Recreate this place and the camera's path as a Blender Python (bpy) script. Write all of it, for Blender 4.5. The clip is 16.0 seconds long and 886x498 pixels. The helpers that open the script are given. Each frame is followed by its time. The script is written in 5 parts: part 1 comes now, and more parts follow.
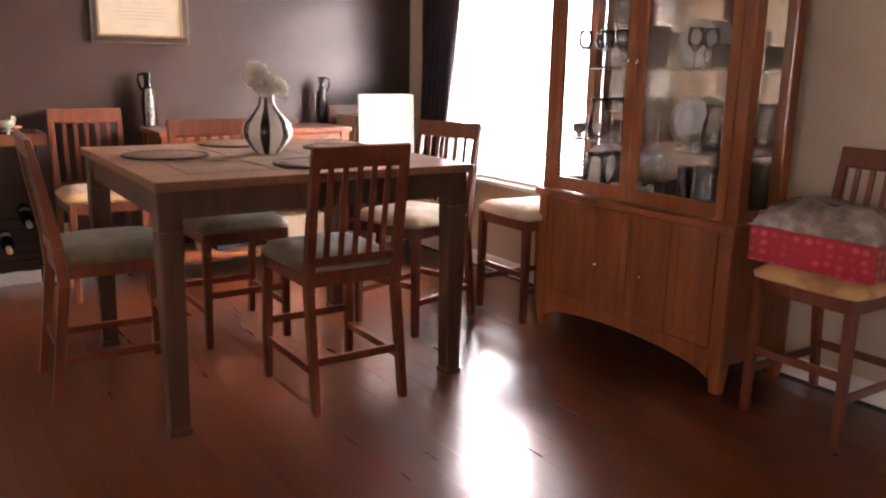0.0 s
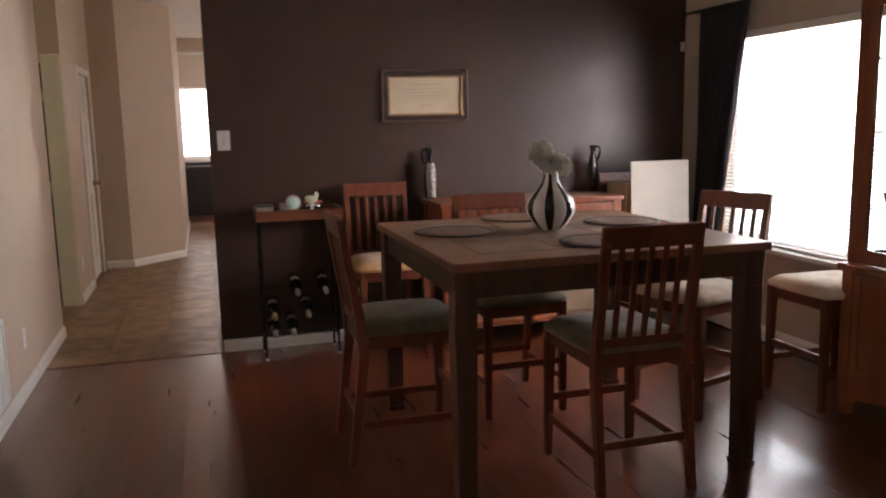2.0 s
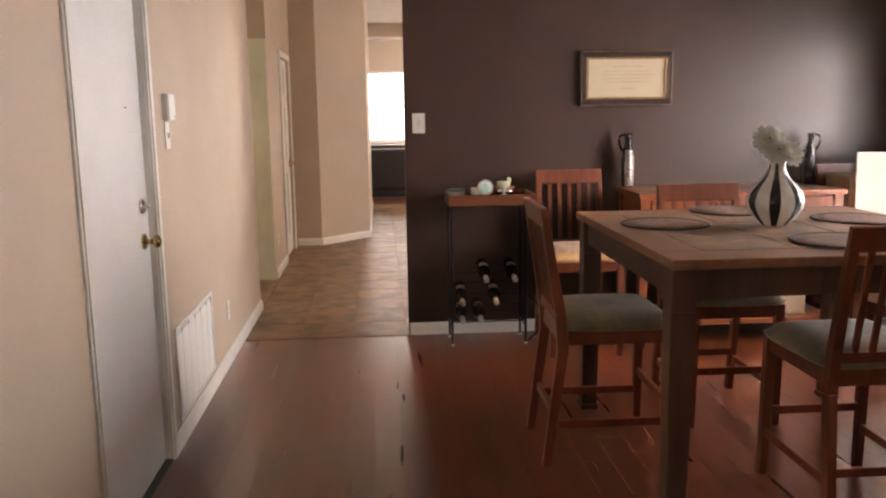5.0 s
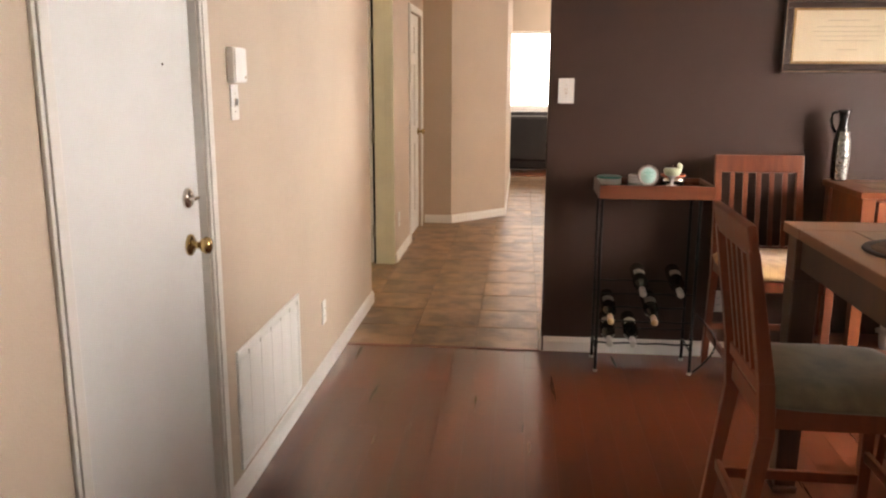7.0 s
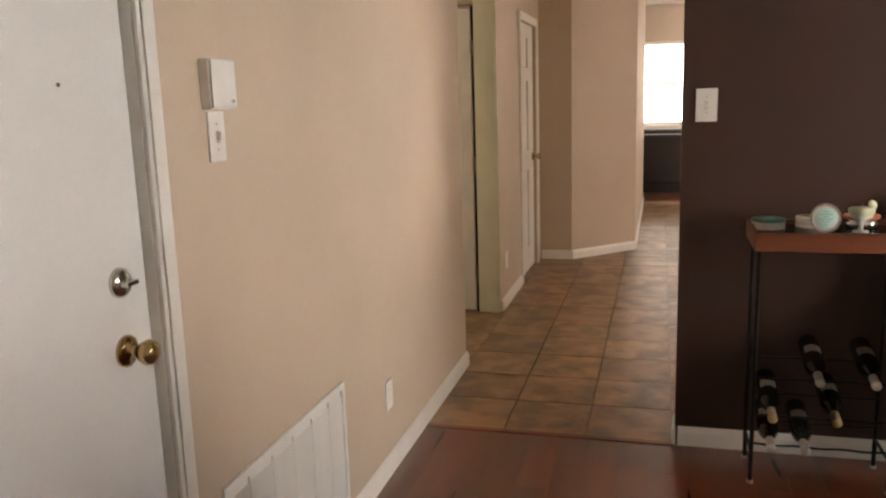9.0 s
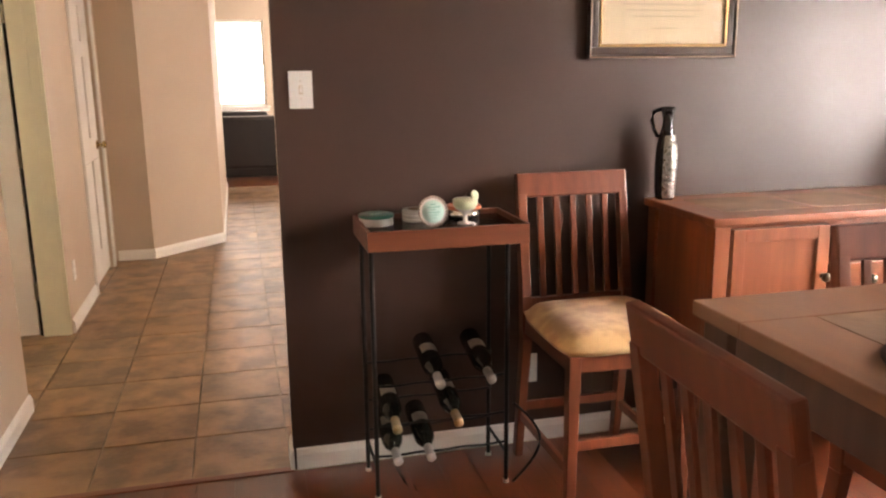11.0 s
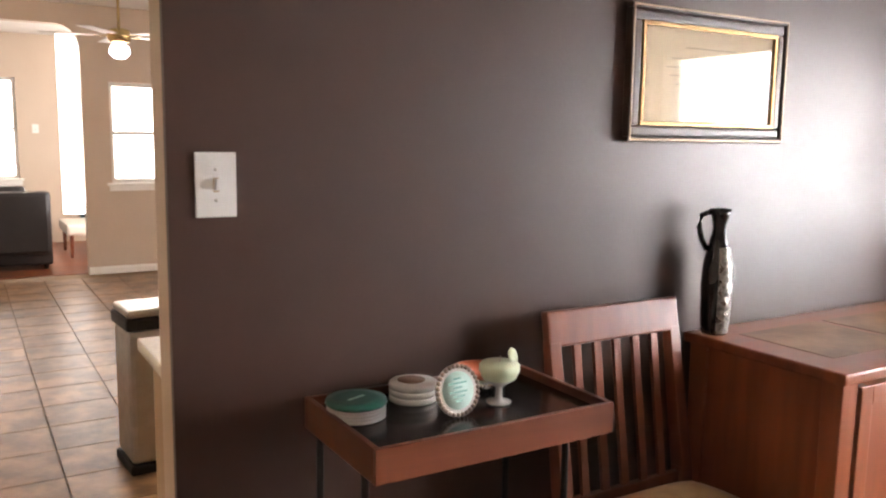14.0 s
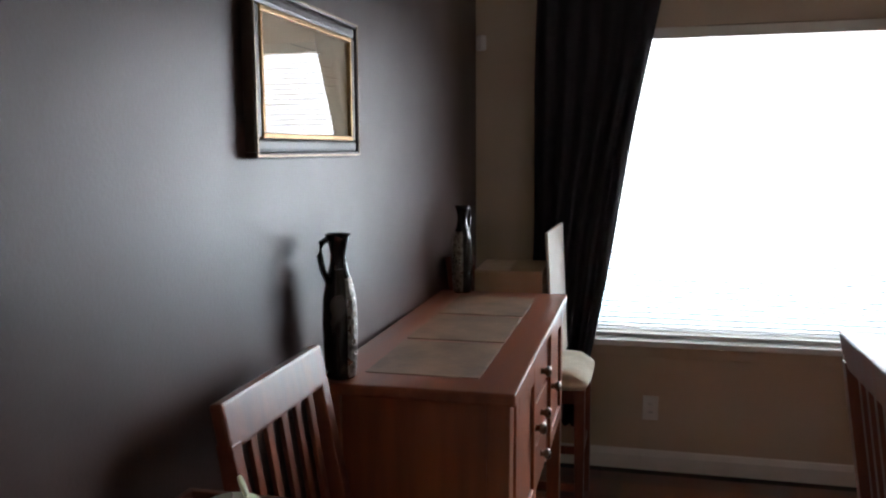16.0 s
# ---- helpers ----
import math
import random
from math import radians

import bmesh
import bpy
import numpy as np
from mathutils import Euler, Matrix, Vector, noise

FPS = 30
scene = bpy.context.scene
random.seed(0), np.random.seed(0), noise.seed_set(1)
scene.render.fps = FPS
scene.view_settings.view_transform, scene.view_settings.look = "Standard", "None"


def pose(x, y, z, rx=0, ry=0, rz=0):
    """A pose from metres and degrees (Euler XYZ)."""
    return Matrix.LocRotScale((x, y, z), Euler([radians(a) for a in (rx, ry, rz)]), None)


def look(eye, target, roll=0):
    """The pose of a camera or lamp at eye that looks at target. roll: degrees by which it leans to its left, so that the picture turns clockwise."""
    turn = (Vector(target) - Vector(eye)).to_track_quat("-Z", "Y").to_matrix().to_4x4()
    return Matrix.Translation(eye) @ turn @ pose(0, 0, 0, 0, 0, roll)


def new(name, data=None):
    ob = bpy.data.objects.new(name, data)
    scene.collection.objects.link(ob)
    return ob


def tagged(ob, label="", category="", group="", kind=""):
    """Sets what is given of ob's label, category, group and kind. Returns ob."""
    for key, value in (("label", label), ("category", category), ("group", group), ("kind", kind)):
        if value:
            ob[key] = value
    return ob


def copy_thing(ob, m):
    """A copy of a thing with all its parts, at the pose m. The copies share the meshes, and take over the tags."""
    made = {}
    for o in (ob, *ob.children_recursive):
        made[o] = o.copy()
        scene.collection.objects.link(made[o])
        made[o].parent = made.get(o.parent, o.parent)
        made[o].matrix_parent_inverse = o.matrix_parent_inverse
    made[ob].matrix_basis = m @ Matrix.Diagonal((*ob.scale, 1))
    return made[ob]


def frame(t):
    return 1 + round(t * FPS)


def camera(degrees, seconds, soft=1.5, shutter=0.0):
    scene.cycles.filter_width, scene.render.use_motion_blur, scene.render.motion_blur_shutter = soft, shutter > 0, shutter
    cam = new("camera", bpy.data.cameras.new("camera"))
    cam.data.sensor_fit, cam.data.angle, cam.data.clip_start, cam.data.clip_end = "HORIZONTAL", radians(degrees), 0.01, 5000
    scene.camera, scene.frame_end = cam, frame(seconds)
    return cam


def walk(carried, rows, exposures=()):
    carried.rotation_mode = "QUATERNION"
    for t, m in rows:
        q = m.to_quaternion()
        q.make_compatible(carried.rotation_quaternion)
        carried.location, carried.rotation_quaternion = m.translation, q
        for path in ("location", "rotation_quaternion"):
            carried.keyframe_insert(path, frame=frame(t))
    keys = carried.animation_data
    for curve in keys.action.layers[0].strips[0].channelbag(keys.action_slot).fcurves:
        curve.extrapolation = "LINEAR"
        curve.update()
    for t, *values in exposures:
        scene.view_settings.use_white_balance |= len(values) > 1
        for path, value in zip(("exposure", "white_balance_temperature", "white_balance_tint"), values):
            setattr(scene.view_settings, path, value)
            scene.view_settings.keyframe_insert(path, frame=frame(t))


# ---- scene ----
cam = camera(57.4, 16.0, soft=2.2)
PATH = [
    (0, (0.067, -1.005, 1.408), (1.159, 0.611, 0.966), 1.2),
    (0.5, (0.043, -0.903, 1.433), (0.976, 0.821, 1.038), 0.3),
    (1, (0.016, -0.871, 1.464), (0.795, 0.937, 1.112), -0.4),
    (1.5, (-0.016, -0.874, 1.494), (0.635, 0.989, 1.167), -0.8),
    (2, (-0.058, -0.887, 1.5), (0.501, 1.008, 1.19), -1.2),
    (2.5, (-0.094, -0.914, 1.506), (0.401, 0.998, 1.191), -1.4),
    (3, (-0.107, -0.941, 1.5), (0.324, 0.986, 1.181), -1.6),
    (3.5, (-0.132, -0.956, 1.506), (0.241, 0.982, 1.182), -1.6),
    (4, (-0.153, -0.96, 1.498), (0.156, 0.99, 1.18), -1.5),
    (4.2, (-0.154, -0.930, 1.496), (0.110, 1.027, 1.182), -1.6),
    (6.3, (-0.194, -0.118, 1.48), (-0.188, 1.84, 1.071), 0.9),
    (6.5, (-0.184, -0.007, 1.485), (-0.225, 1.949, 1.07), 0.7),
    (7, (-0.132, 0.302, 1.489), (-0.319, 2.248, 1.068), 0.2),
    (7.5, (-0.092, 0.579, 1.493), (-0.433, 2.504, 1.073), -0.7),
    (8, (-0.102, 0.843, 1.485), (-0.586, 2.742, 1.085), -1.2),
    (8.5, (-0.076, 1.073, 1.484), (-0.657, 2.949, 1.107), -2.1),
    (9, (-0.077, 1.254, 1.472), (-0.593, 3.151, 1.103), -1.8),
    (9.5, (-0.099, 1.364, 1.469), (-0.38, 3.307, 1.085), -0.6),
    (10, (-0.116, 1.509, 1.474), (-0.095, 3.465, 1.054), -0.1),
    (10.2, (-0.116, 1.556, 1.473), (0.017, 3.505, 1.044), -0.3),
    (12.3, (-0.195, 2.201, 1.492), (0.593, 3.999, 1.111), 0.3),
    (12.5, (-0.206, 2.311, 1.463), (0.613, 4.102, 1.115), 0.3),
    (13, (-0.223, 2.556, 1.462), (0.641, 4.333, 1.155), 0.1),
    (13.5, (-0.302, 2.806, 1.516), (0.652, 4.535, 1.2), 0.7),
    (14, (-0.339, 3.011, 1.503), (0.679, 4.712, 1.236), 0.8),
    (14.5, (-0.409, 3.277, 1.492), (0.826, 4.831, 1.245), -0.5),
    (15, (-0.48, 3.505, 1.492), (1.047, 4.772, 1.239), -0.2),
    (15.5, (-0.419, 3.661, 1.475), (1.341, 4.583, 1.245), -1.0),
    (16, (-0.345, 3.828, 1.519), (1.584, 4.299, 1.279), -0.4),
]
LIGHT = [(0.0, 0.95, 6600, 24), (0.5, 0.65, 6600, 24), (1.0, 0.2, 6500, 23), (1.5, -0.25, 6600, 24), (2.0, -0.4, 6400, 20), (3.0, -0.4, 6400, 19), (3.5, -0.1, 6500, 19), (4.2, 0.2, 6600, 19), (6.3, 0.7, 6900, 16),
         (7.0, 0.72, 6900, 15), (8.0, 0.42, 7000, 14), (9.0, 0.1, 7000, 14), (9.5, 0.05, 7100, 15), (10.0, 0.65, 7100, 16), (12.3, 0.95, 7000, 20), (13.0, 1.0, 6700, 18), (14.0, 0.68, 6400, 15), (15.0, 0.55, 6100, 14), (15.5, 0.25, 5900, 13), (16.0, -0.8, 5700, 9)]
walk(cam, [(t, look(eye, target, roll)) for t, eye, target, roll in PATH], LIGHT)

# ---- world and light ----
def node_world():
    w = bpy.data.worlds.new("sky")
    scene.world = w
    w.use_nodes = True
    nt = w.node_tree
    sky = nt.nodes.new("ShaderNodeTexSky")
    sky.sky_type = "NISHITA"
    sky.sun_disc = False
    sky.sun_elevation = radians(48)
    sky.sun_rotation = radians(200)
    nt.links.new(sky.outputs[0], nt.nodes["Background"].inputs[0])
    nt.nodes["Background"].inputs[1].default_value = 0.1


node_world()


# ---- materials ----
def nodes_of(name):
    m = bpy.data.materials.new(name)
    m.use_nodes = True
    return m, m.node_tree, m.node_tree.nodes["Principled BSDF"]


def mixed(nt, a, b, fac):
    mx = nt.nodes.new("ShaderNodeMix")
    mx.data_type = "RGBA"
    mx.inputs[6].default_value = (*a, 1)
    mx.inputs[7].default_value = (*b, 1)
    nt.links.new(fac, mx.inputs[0])
    return mx


def noise_tex(nt, co, scale, detail=4.0, stretch=(1, 1, 1)):
    mp = nt.nodes.new("ShaderNodeMapping")
    mp.inputs["Scale"].default_value = stretch
    nt.links.new(co, mp.inputs[0])
    nz = nt.nodes.new("ShaderNodeTexNoise")
    nz.inputs["Scale"].default_value = scale
    nz.inputs["Detail"].default_value = detail
    nt.links.new(mp.outputs[0], nz.inputs[0])
    return nz.outputs[0]


def ramp(nt, val, lo, hi):
    r = nt.nodes.new("ShaderNodeMapRange")
    r.inputs[1].default_value, r.inputs[2].default_value = lo, hi
    nt.links.new(val, r.inputs[0])
    return r.outputs[0]


def bumped(nt, bsdf, height, strength, dist):
    b = nt.nodes.new("ShaderNodeBump")
    b.inputs["Strength"].default_value = strength
    b.inputs["Distance"].default_value = dist
    nt.links.new(height, b.inputs["Height"])
    nt.links.new(b.outputs[0], bsdf.inputs["Normal"])


def plain(name, a, b=None, rough=0.5, metal=0.0, scale=9.0, grain=0.15, dist=0.002, fine=140.0, spec=0.5):
    """Two close tones in a soft cloud, with a fine grain in the relief and the gloss."""
    m, nt, p = nodes_of(name)
    b = b or tuple(c * 0.86 for c in a)
    co = nt.nodes.new("ShaderNodeTexCoord").outputs["Object"]
    n1 = noise_tex(nt, co, scale)
    mx = mixed(nt, a, b, ramp(nt, n1, 0.35, 0.7))
    nt.links.new(mx.outputs[2], p.inputs["Base Color"])
    n2 = noise_tex(nt, co, fine, 2.0)
    rr = nt.nodes.new("ShaderNodeMapRange")
    rr.inputs[3].default_value, rr.inputs[4].default_value = max(rough - 0.08, 0.02), min(rough + 0.1, 1)
    nt.links.new(n1, rr.inputs[0])
    nt.links.new(rr.outputs[0], p.inputs["Roughness"])
    p.inputs["Metallic"].default_value = metal
    p.inputs["Specular IOR Level"].default_value = spec
    if grain:
        bumped(nt, p, n2, grain, dist)
    return m


def wood(name, dark, light, rough=0.35, along=(1, 1, 0.08), scale=26.0, coat=0.0, ripple=0.0, vary=0.0):
    """Grain drawn out along one axis, broad streaks over it; planks differ from one another."""
    m, nt, p = nodes_of(name)
    co = nt.nodes.new("ShaderNodeTexCoord").outputs["Object"]
    if vary:
        inf = nt.nodes.new("ShaderNodeObjectInfo")
        sh = nt.nodes.new("ShaderNodeVectorMath")
        sh.operation = "SCALE"
        sh.inputs[0].default_value = (9.0, 31.0, 3.0)
        nt.links.new(inf.outputs["Random"], sh.inputs["Scale"])
        ad = nt.nodes.new("ShaderNodeVectorMath")
        nt.links.new(co, ad.inputs[0])
        nt.links.new(sh.outputs[0], ad.inputs[1])
        co = ad.outputs[0]
    g = noise_tex(nt, co, scale, 6.0, along)
    broad = noise_tex(nt, co, scale * 0.18, 3.0, along)
    add = nt.nodes.new("ShaderNodeMath")
    add.operation = "ADD"
    nt.links.new(g, add.inputs[0])
    nt.links.new(broad, add.inputs[1])
    mx = mixed(nt, dark, light, ramp(nt, add.outputs[0], 0.72, 1.28))
    out = mx.outputs[2]
    if vary:
        hs = nt.nodes.new("ShaderNodeHueSaturation")
        mr = nt.nodes.new("ShaderNodeMapRange")
        mr.inputs[3].default_value, mr.inputs[4].default_value = 1 - vary, 1 + vary
        nt.links.new(inf.outputs["Random"], mr.inputs[0])
        nt.links.new(mr.outputs[0], hs.inputs["Value"])
        nt.links.new(out, hs.inputs["Color"])
        out = hs.outputs[0]
    nt.links.new(out, p.inputs["Base Color"])
    rr = nt.nodes.new("ShaderNodeMapRange")
    rr.inputs[3].default_value, rr.inputs[4].default_value = max(rough - 0.07, 0.03), rough + 0.1
    nt.links.new(g, rr.inputs[0])
    nt.links.new(rr.outputs[0], p.inputs["Roughness"])
    p.inputs["Coat Weight"].default_value = coat
    p.inputs["Coat Roughness"].default_value = 0.19
    h = g
    if ripple:
        wv = noise_tex(nt, co, 12.0, 1.0, (0.6, 4.5, 1))
        mu = nt.nodes.new("ShaderNodeMath")
        mu.operation = "MULTIPLY_ADD"
        mu.inputs[1].default_value = 5.0
        nt.links.new(wv, mu.inputs[0])
        nt.links.new(g, mu.inputs[2])
        h = mu.outputs[0]
    bumped(nt, p, h, 0.2 if not ripple else ripple, 0.0012 if not ripple else 0.0008)
    return m


def glass(name, tint=(1, 1, 1), rough=0.0):
    m, nt, p = nodes_of(name)
    p.inputs["Base Color"].default_value = (*tint, 1)
    p.inputs["Transmission Weight"].default_value = 1.0
    p.inputs["Roughness"].default_value = rough
    p.inputs["IOR"].default_value = 1.45
    return m


def glow(name, colour, strength):
    m, nt, p = nodes_of(name)
    p.inputs["Base Color"].default_value = (*colour, 1)
    p.inputs["Emission Color"].default_value = (*colour, 1)
    p.inputs["Emission Strength"].default_value = strength
    return m


def sheer(name, colour, through_light):
    """Thin stuff that lets part of the light through."""
    m, nt, p = nodes_of(name)
    co = nt.nodes.new("ShaderNodeTexCoord").outputs["Object"]
    n = noise_tex(nt, co, 30.0)
    mx = mixed(nt, colour, tuple(c * 0.8 for c in colour), n)
    tl = nt.nodes.new("ShaderNodeBsdfTranslucent")
    nt.links.new(mx.outputs[2], tl.inputs[0])
    nt.links.new(mx.outputs[2], p.inputs["Base Color"])
    p.inputs["Roughness"].default_value = 0.75
    ms = nt.nodes.new("ShaderNodeMixShader")
    ms.inputs[0].default_value = through_light
    nt.links.new(p.outputs[0], ms.inputs[1])
    nt.links.new(tl.outputs[0], ms.inputs[2])
    nt.links.new(ms.outputs[0], nt.nodes["Material Output"].inputs[0])
    return m


def thin_glass(name):
    """Blown glass: clear, with a gloss that grows at the rims."""
    m, nt, p = nodes_of(name)
    nt.nodes.remove(p)
    tr = nt.nodes.new("ShaderNodeBsdfTransparent")
    tr.inputs[0].default_value = (0.94, 0.95, 0.95, 1)
    gl = nt.nodes.new("ShaderNodeBsdfGlossy")
    gl.inputs["Roughness"].default_value = 0.04
    fr = nt.nodes.new("ShaderNodeFresnel")
    fr.inputs[0].default_value = 1.55
    mx = nt.nodes.new("ShaderNodeMixShader")
    nt.links.new(fr.outputs[0], mx.inputs[0])
    nt.links.new(tr.outputs[0], mx.inputs[1])
    nt.links.new(gl.outputs[0], mx.inputs[2])
    nt.links.new(mx.outputs[0], nt.nodes["Material Output"].inputs[0])
    return m


def sky_glow(name, top, s_top, low, s_low, z0, z1):
    """A white sky that turns to pale blue distance towards the ground."""
    m, nt, p = nodes_of(name)
    co = nt.nodes.new("ShaderNodeTexCoord").outputs["Object"]
    sx = nt.nodes.new("ShaderNodeSeparateXYZ")
    nt.links.new(co, sx.inputs[0])
    f = ramp(nt, sx.outputs[2], z0, z1)
    mx = mixed(nt, low, top, f)
    nt.links.new(mx.outputs[2], p.inputs["Emission Color"])
    st = nt.nodes.new("ShaderNodeMapRange")
    st.interpolation_type = "SMOOTHSTEP"
    st.inputs[1].default_value, st.inputs[2].default_value = z0, z1
    st.inputs[3].default_value, st.inputs[4].default_value = s_low, s_top
    nt.links.new(sx.outputs[2], st.inputs[0])
    nt.links.new(st.outputs[0], p.inputs["Emission Strength"])
    p.inputs["Base Color"].default_value = (0, 0, 0, 1)
    return m


M_DARKWALL = plain("brown_wall_paint", (0.049, 0.0242, 0.0165), (0.044, 0.0217, 0.0148), 0.41, 0, 3.0, 0.3, 0.0012, 120, 0.46)
M_WALL = plain("beige_wall_paint", (0.55, 0.435, 0.325), (0.52, 0.41, 0.305), 0.55, 0, 2.5, 0.3, 0.0015, 170)
M_CEIL = plain("ceiling_paint", (0.74, 0.70, 0.63), (0.70, 0.66, 0.6), 0.8, 0, 5.0, 0.6, 0.004, 70)
M_TRIM = plain("white_trim_paint", (0.80, 0.77, 0.72), (0.75, 0.72, 0.66), 0.35, 0, 6.0, 0.08)
M_CREAMTRIM = plain("cream_trim_paint", (0.78, 0.76, 0.58), (0.72, 0.70, 0.54), 0.35, 0, 6.0, 0.08)
M_DOOR = plain("white_door_paint", (0.78, 0.77, 0.74), (0.74, 0.73, 0.70), 0.4, 0, 3.0, 0.15, 0.001, 90)
M_PLANK = wood("cherry_laminate", (0.076, 0.0160, 0.0058), (0.126, 0.0295, 0.0100), 0.29, (1, 0.06, 1), 20.0, 0.75, 0.05, 0.09)
M_SUBFLOOR = plain("dark_joint", (0.012, 0.006, 0.004), None, 0.7)
M_GROUT = plain("grout", (0.34, 0.25, 0.17), (0.27, 0.195, 0.13), 0.85, 0, 20)
M_CHERRY = wood("cherry_wood", (0.135, 0.034, 0.013), (0.27, 0.080, 0.030), 0.32, (1, 1, 0.09), 22.0, 0.05)
M_CHERRY_X = wood("cherry_wood_lengthwise", (0.135, 0.034, 0.013), (0.27, 0.080, 0.030), 0.30, (0.09, 1, 1), 22.0, 0.08)
M_HUTCH = wood("hutch_wood", (0.16, 0.043, 0.014), (0.31, 0.098, 0.035), 0.33, (1, 1, 0.09), 20.0, 0.05)
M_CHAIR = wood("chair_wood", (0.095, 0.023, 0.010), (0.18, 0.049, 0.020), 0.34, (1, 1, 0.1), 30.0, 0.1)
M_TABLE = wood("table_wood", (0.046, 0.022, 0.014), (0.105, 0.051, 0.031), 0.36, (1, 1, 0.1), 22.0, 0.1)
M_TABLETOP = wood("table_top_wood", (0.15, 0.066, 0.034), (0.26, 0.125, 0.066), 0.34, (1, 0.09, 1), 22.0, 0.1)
M_SLATE = plain("slate_inlay", (0.27, 0.165, 0.095), (0.13, 0.092, 0.066), 0.45, 0, 7.0, 0.4, 0.002, 60)
M_BLACK = plain("black_iron", (0.012, 0.011, 0.010), None, 0.45, 0.6, 20)
M_CHROME = plain("polished_nickel", (0.72, 0.68, 0.62), (0.6, 0.56, 0.5), 0.16, 1.0, 30, 0)
M_BRASS = plain("worn_brass", (0.62, 0.45, 0.20), (0.45, 0.34, 0.17), 0.22, 1.0, 40, 0)
M_BRONZE = plain("dark_bronze_knob", (0.16, 0.13, 0.10), (0.1, 0.08, 0.06), 0.28, 0.9, 40, 0)
M_PLASTIC = plain("white_plastic", (0.80, 0.78, 0.74), (0.76, 0.74, 0.7), 0.35, 0, 12, 0.03)
M_GREYHINGE = plain("hinge_metal", (0.30, 0.27, 0.20), (0.22, 0.2, 0.15), 0.4, 0.9, 40, 0)
M_CURTAIN = sheer("navy_brown_curtain", (0.034, 0.026, 0.036), 0.22)
M_TEAL = plain("teal_curtain", (0.10, 0.16, 0.19), (0.07, 0.10, 0.12), 0.85, 0, 14, 0.3, 0.001, 300)
M_BLIND = sheer("blind_slat", (0.97, 0.97, 0.97), 0.9)
M_GLASS = glass("clear_glass")
M_GLASSWARE = thin_glass("glassware")
M_SKYGLOW = sky_glow("bright_overcast_sky", (1.0, 0.97, 0.94), 34.0, (0.66, 0.93, 1.0), 2.6, 0.45, 1.25)
M_SKYFAR = glow("bright_overcast_sky_far", (1.0, 0.96, 0.90), 5.2)
# Fill glow for the hall, behind the added kitchen window.
M_FILLKITCHEN = glow("kitchen_fill_glow", (1.0, 0.95, 0.88), 7.5)
# Fill glow behind the added window in the left wall.
M_FILLNEAR = glow("near_end_fill_glow", (1.0, 0.95, 0.90), 3.2)
# Yellowish fill glow behind the added passage window.
M_FILLPASSAGE = glow("passage_fill_glow", (1.0, 0.96, 0.80), 5.5)


# ---- mesh helpers ----
def add_box(bm, lo, hi, bevel=0.0, m=None):
    c = [(lo[i] + hi[i]) / 2 for i in range(3)]
    s = [abs(hi[i] - lo[i]) for i in range(3)]
    t = bmesh.new()
    bmesh.ops.create_cube(t, size=1.0, matrix=Matrix.Translation(c) @ Matrix.Diagonal((*s, 1)))
    if bevel:
        bmesh.ops.bevel(t, geom=t.edges[:], offset=min(bevel, min(s) * 0.45), segments=2, profile=0.6, affect="EDGES")
    return merge(bm, t, m)


def merge(bm, t, m=None):
    me = bpy.data.meshes.new("tmp")
    t.to_mesh(me)
    t.free()
    if m is not None:
        me.transform(m)
    bm.from_mesh(me)
    bpy.data.meshes.remove(me)
    return bm


def box(lo, hi, bevel=0.0, m=None):
    return add_box(bmesh.new(), lo, hi, bevel, m)


def add_rod(bm, p, q, r, r2=None, seg=12):
    p, q = Vector(p), Vector(q)
    t = bmesh.new()
    bmesh.ops.create_cone(t, cap_ends=True, segments=seg, radius1=r, radius2=r if r2 is None else r2, depth=(q - p).length)
    return merge(bm, t, Matrix.Translation((p + q) / 2) @ (q - p).to_track_quat("Z", "Y").to_matrix().to_4x4())


def rod(p, q, r, r2=None, seg=12):
    return add_rod(bmesh.new(), p, q, r, r2, seg)


def add_beam(bm, p, q, w, d, w2=None, d2=None, bevel=0.004):
    """A squared bar from p to q, w by d at p and w2 by d2 at q (w along x, d along y)."""
    w2, d2 = w2 or w, d2 or d
    t = bmesh.new()
    low = [t.verts.new((p[0] + sx * w / 2, p[1] + sy * d / 2, p[2])) for sx, sy in ((-1, -1), (1, -1), (1, 1), (-1, 1))]
    top = [t.verts.new((q[0] + sx * w2 / 2, q[1] + sy * d2 / 2, q[2])) for sx, sy in ((-1, -1), (1, -1), (1, 1), (-1, 1))]
    t.faces.new(low[::-1])
    t.faces.new(top)
    for i in range(4):
        t.faces.new((low[i], low[(i + 1) % 4], top[(i + 1) % 4], top[i]))
    if bevel:
        bmesh.ops.bevel(t, geom=t.edges[:], offset=bevel, segments=2, profile=0.6, affect="EDGES")
    return merge(bm, t)


def beam(p, q, w, d, w2=None, d2=None, bevel=0.004):
    return add_beam(bmesh.new(), p, q, w, d, w2, d2, bevel)


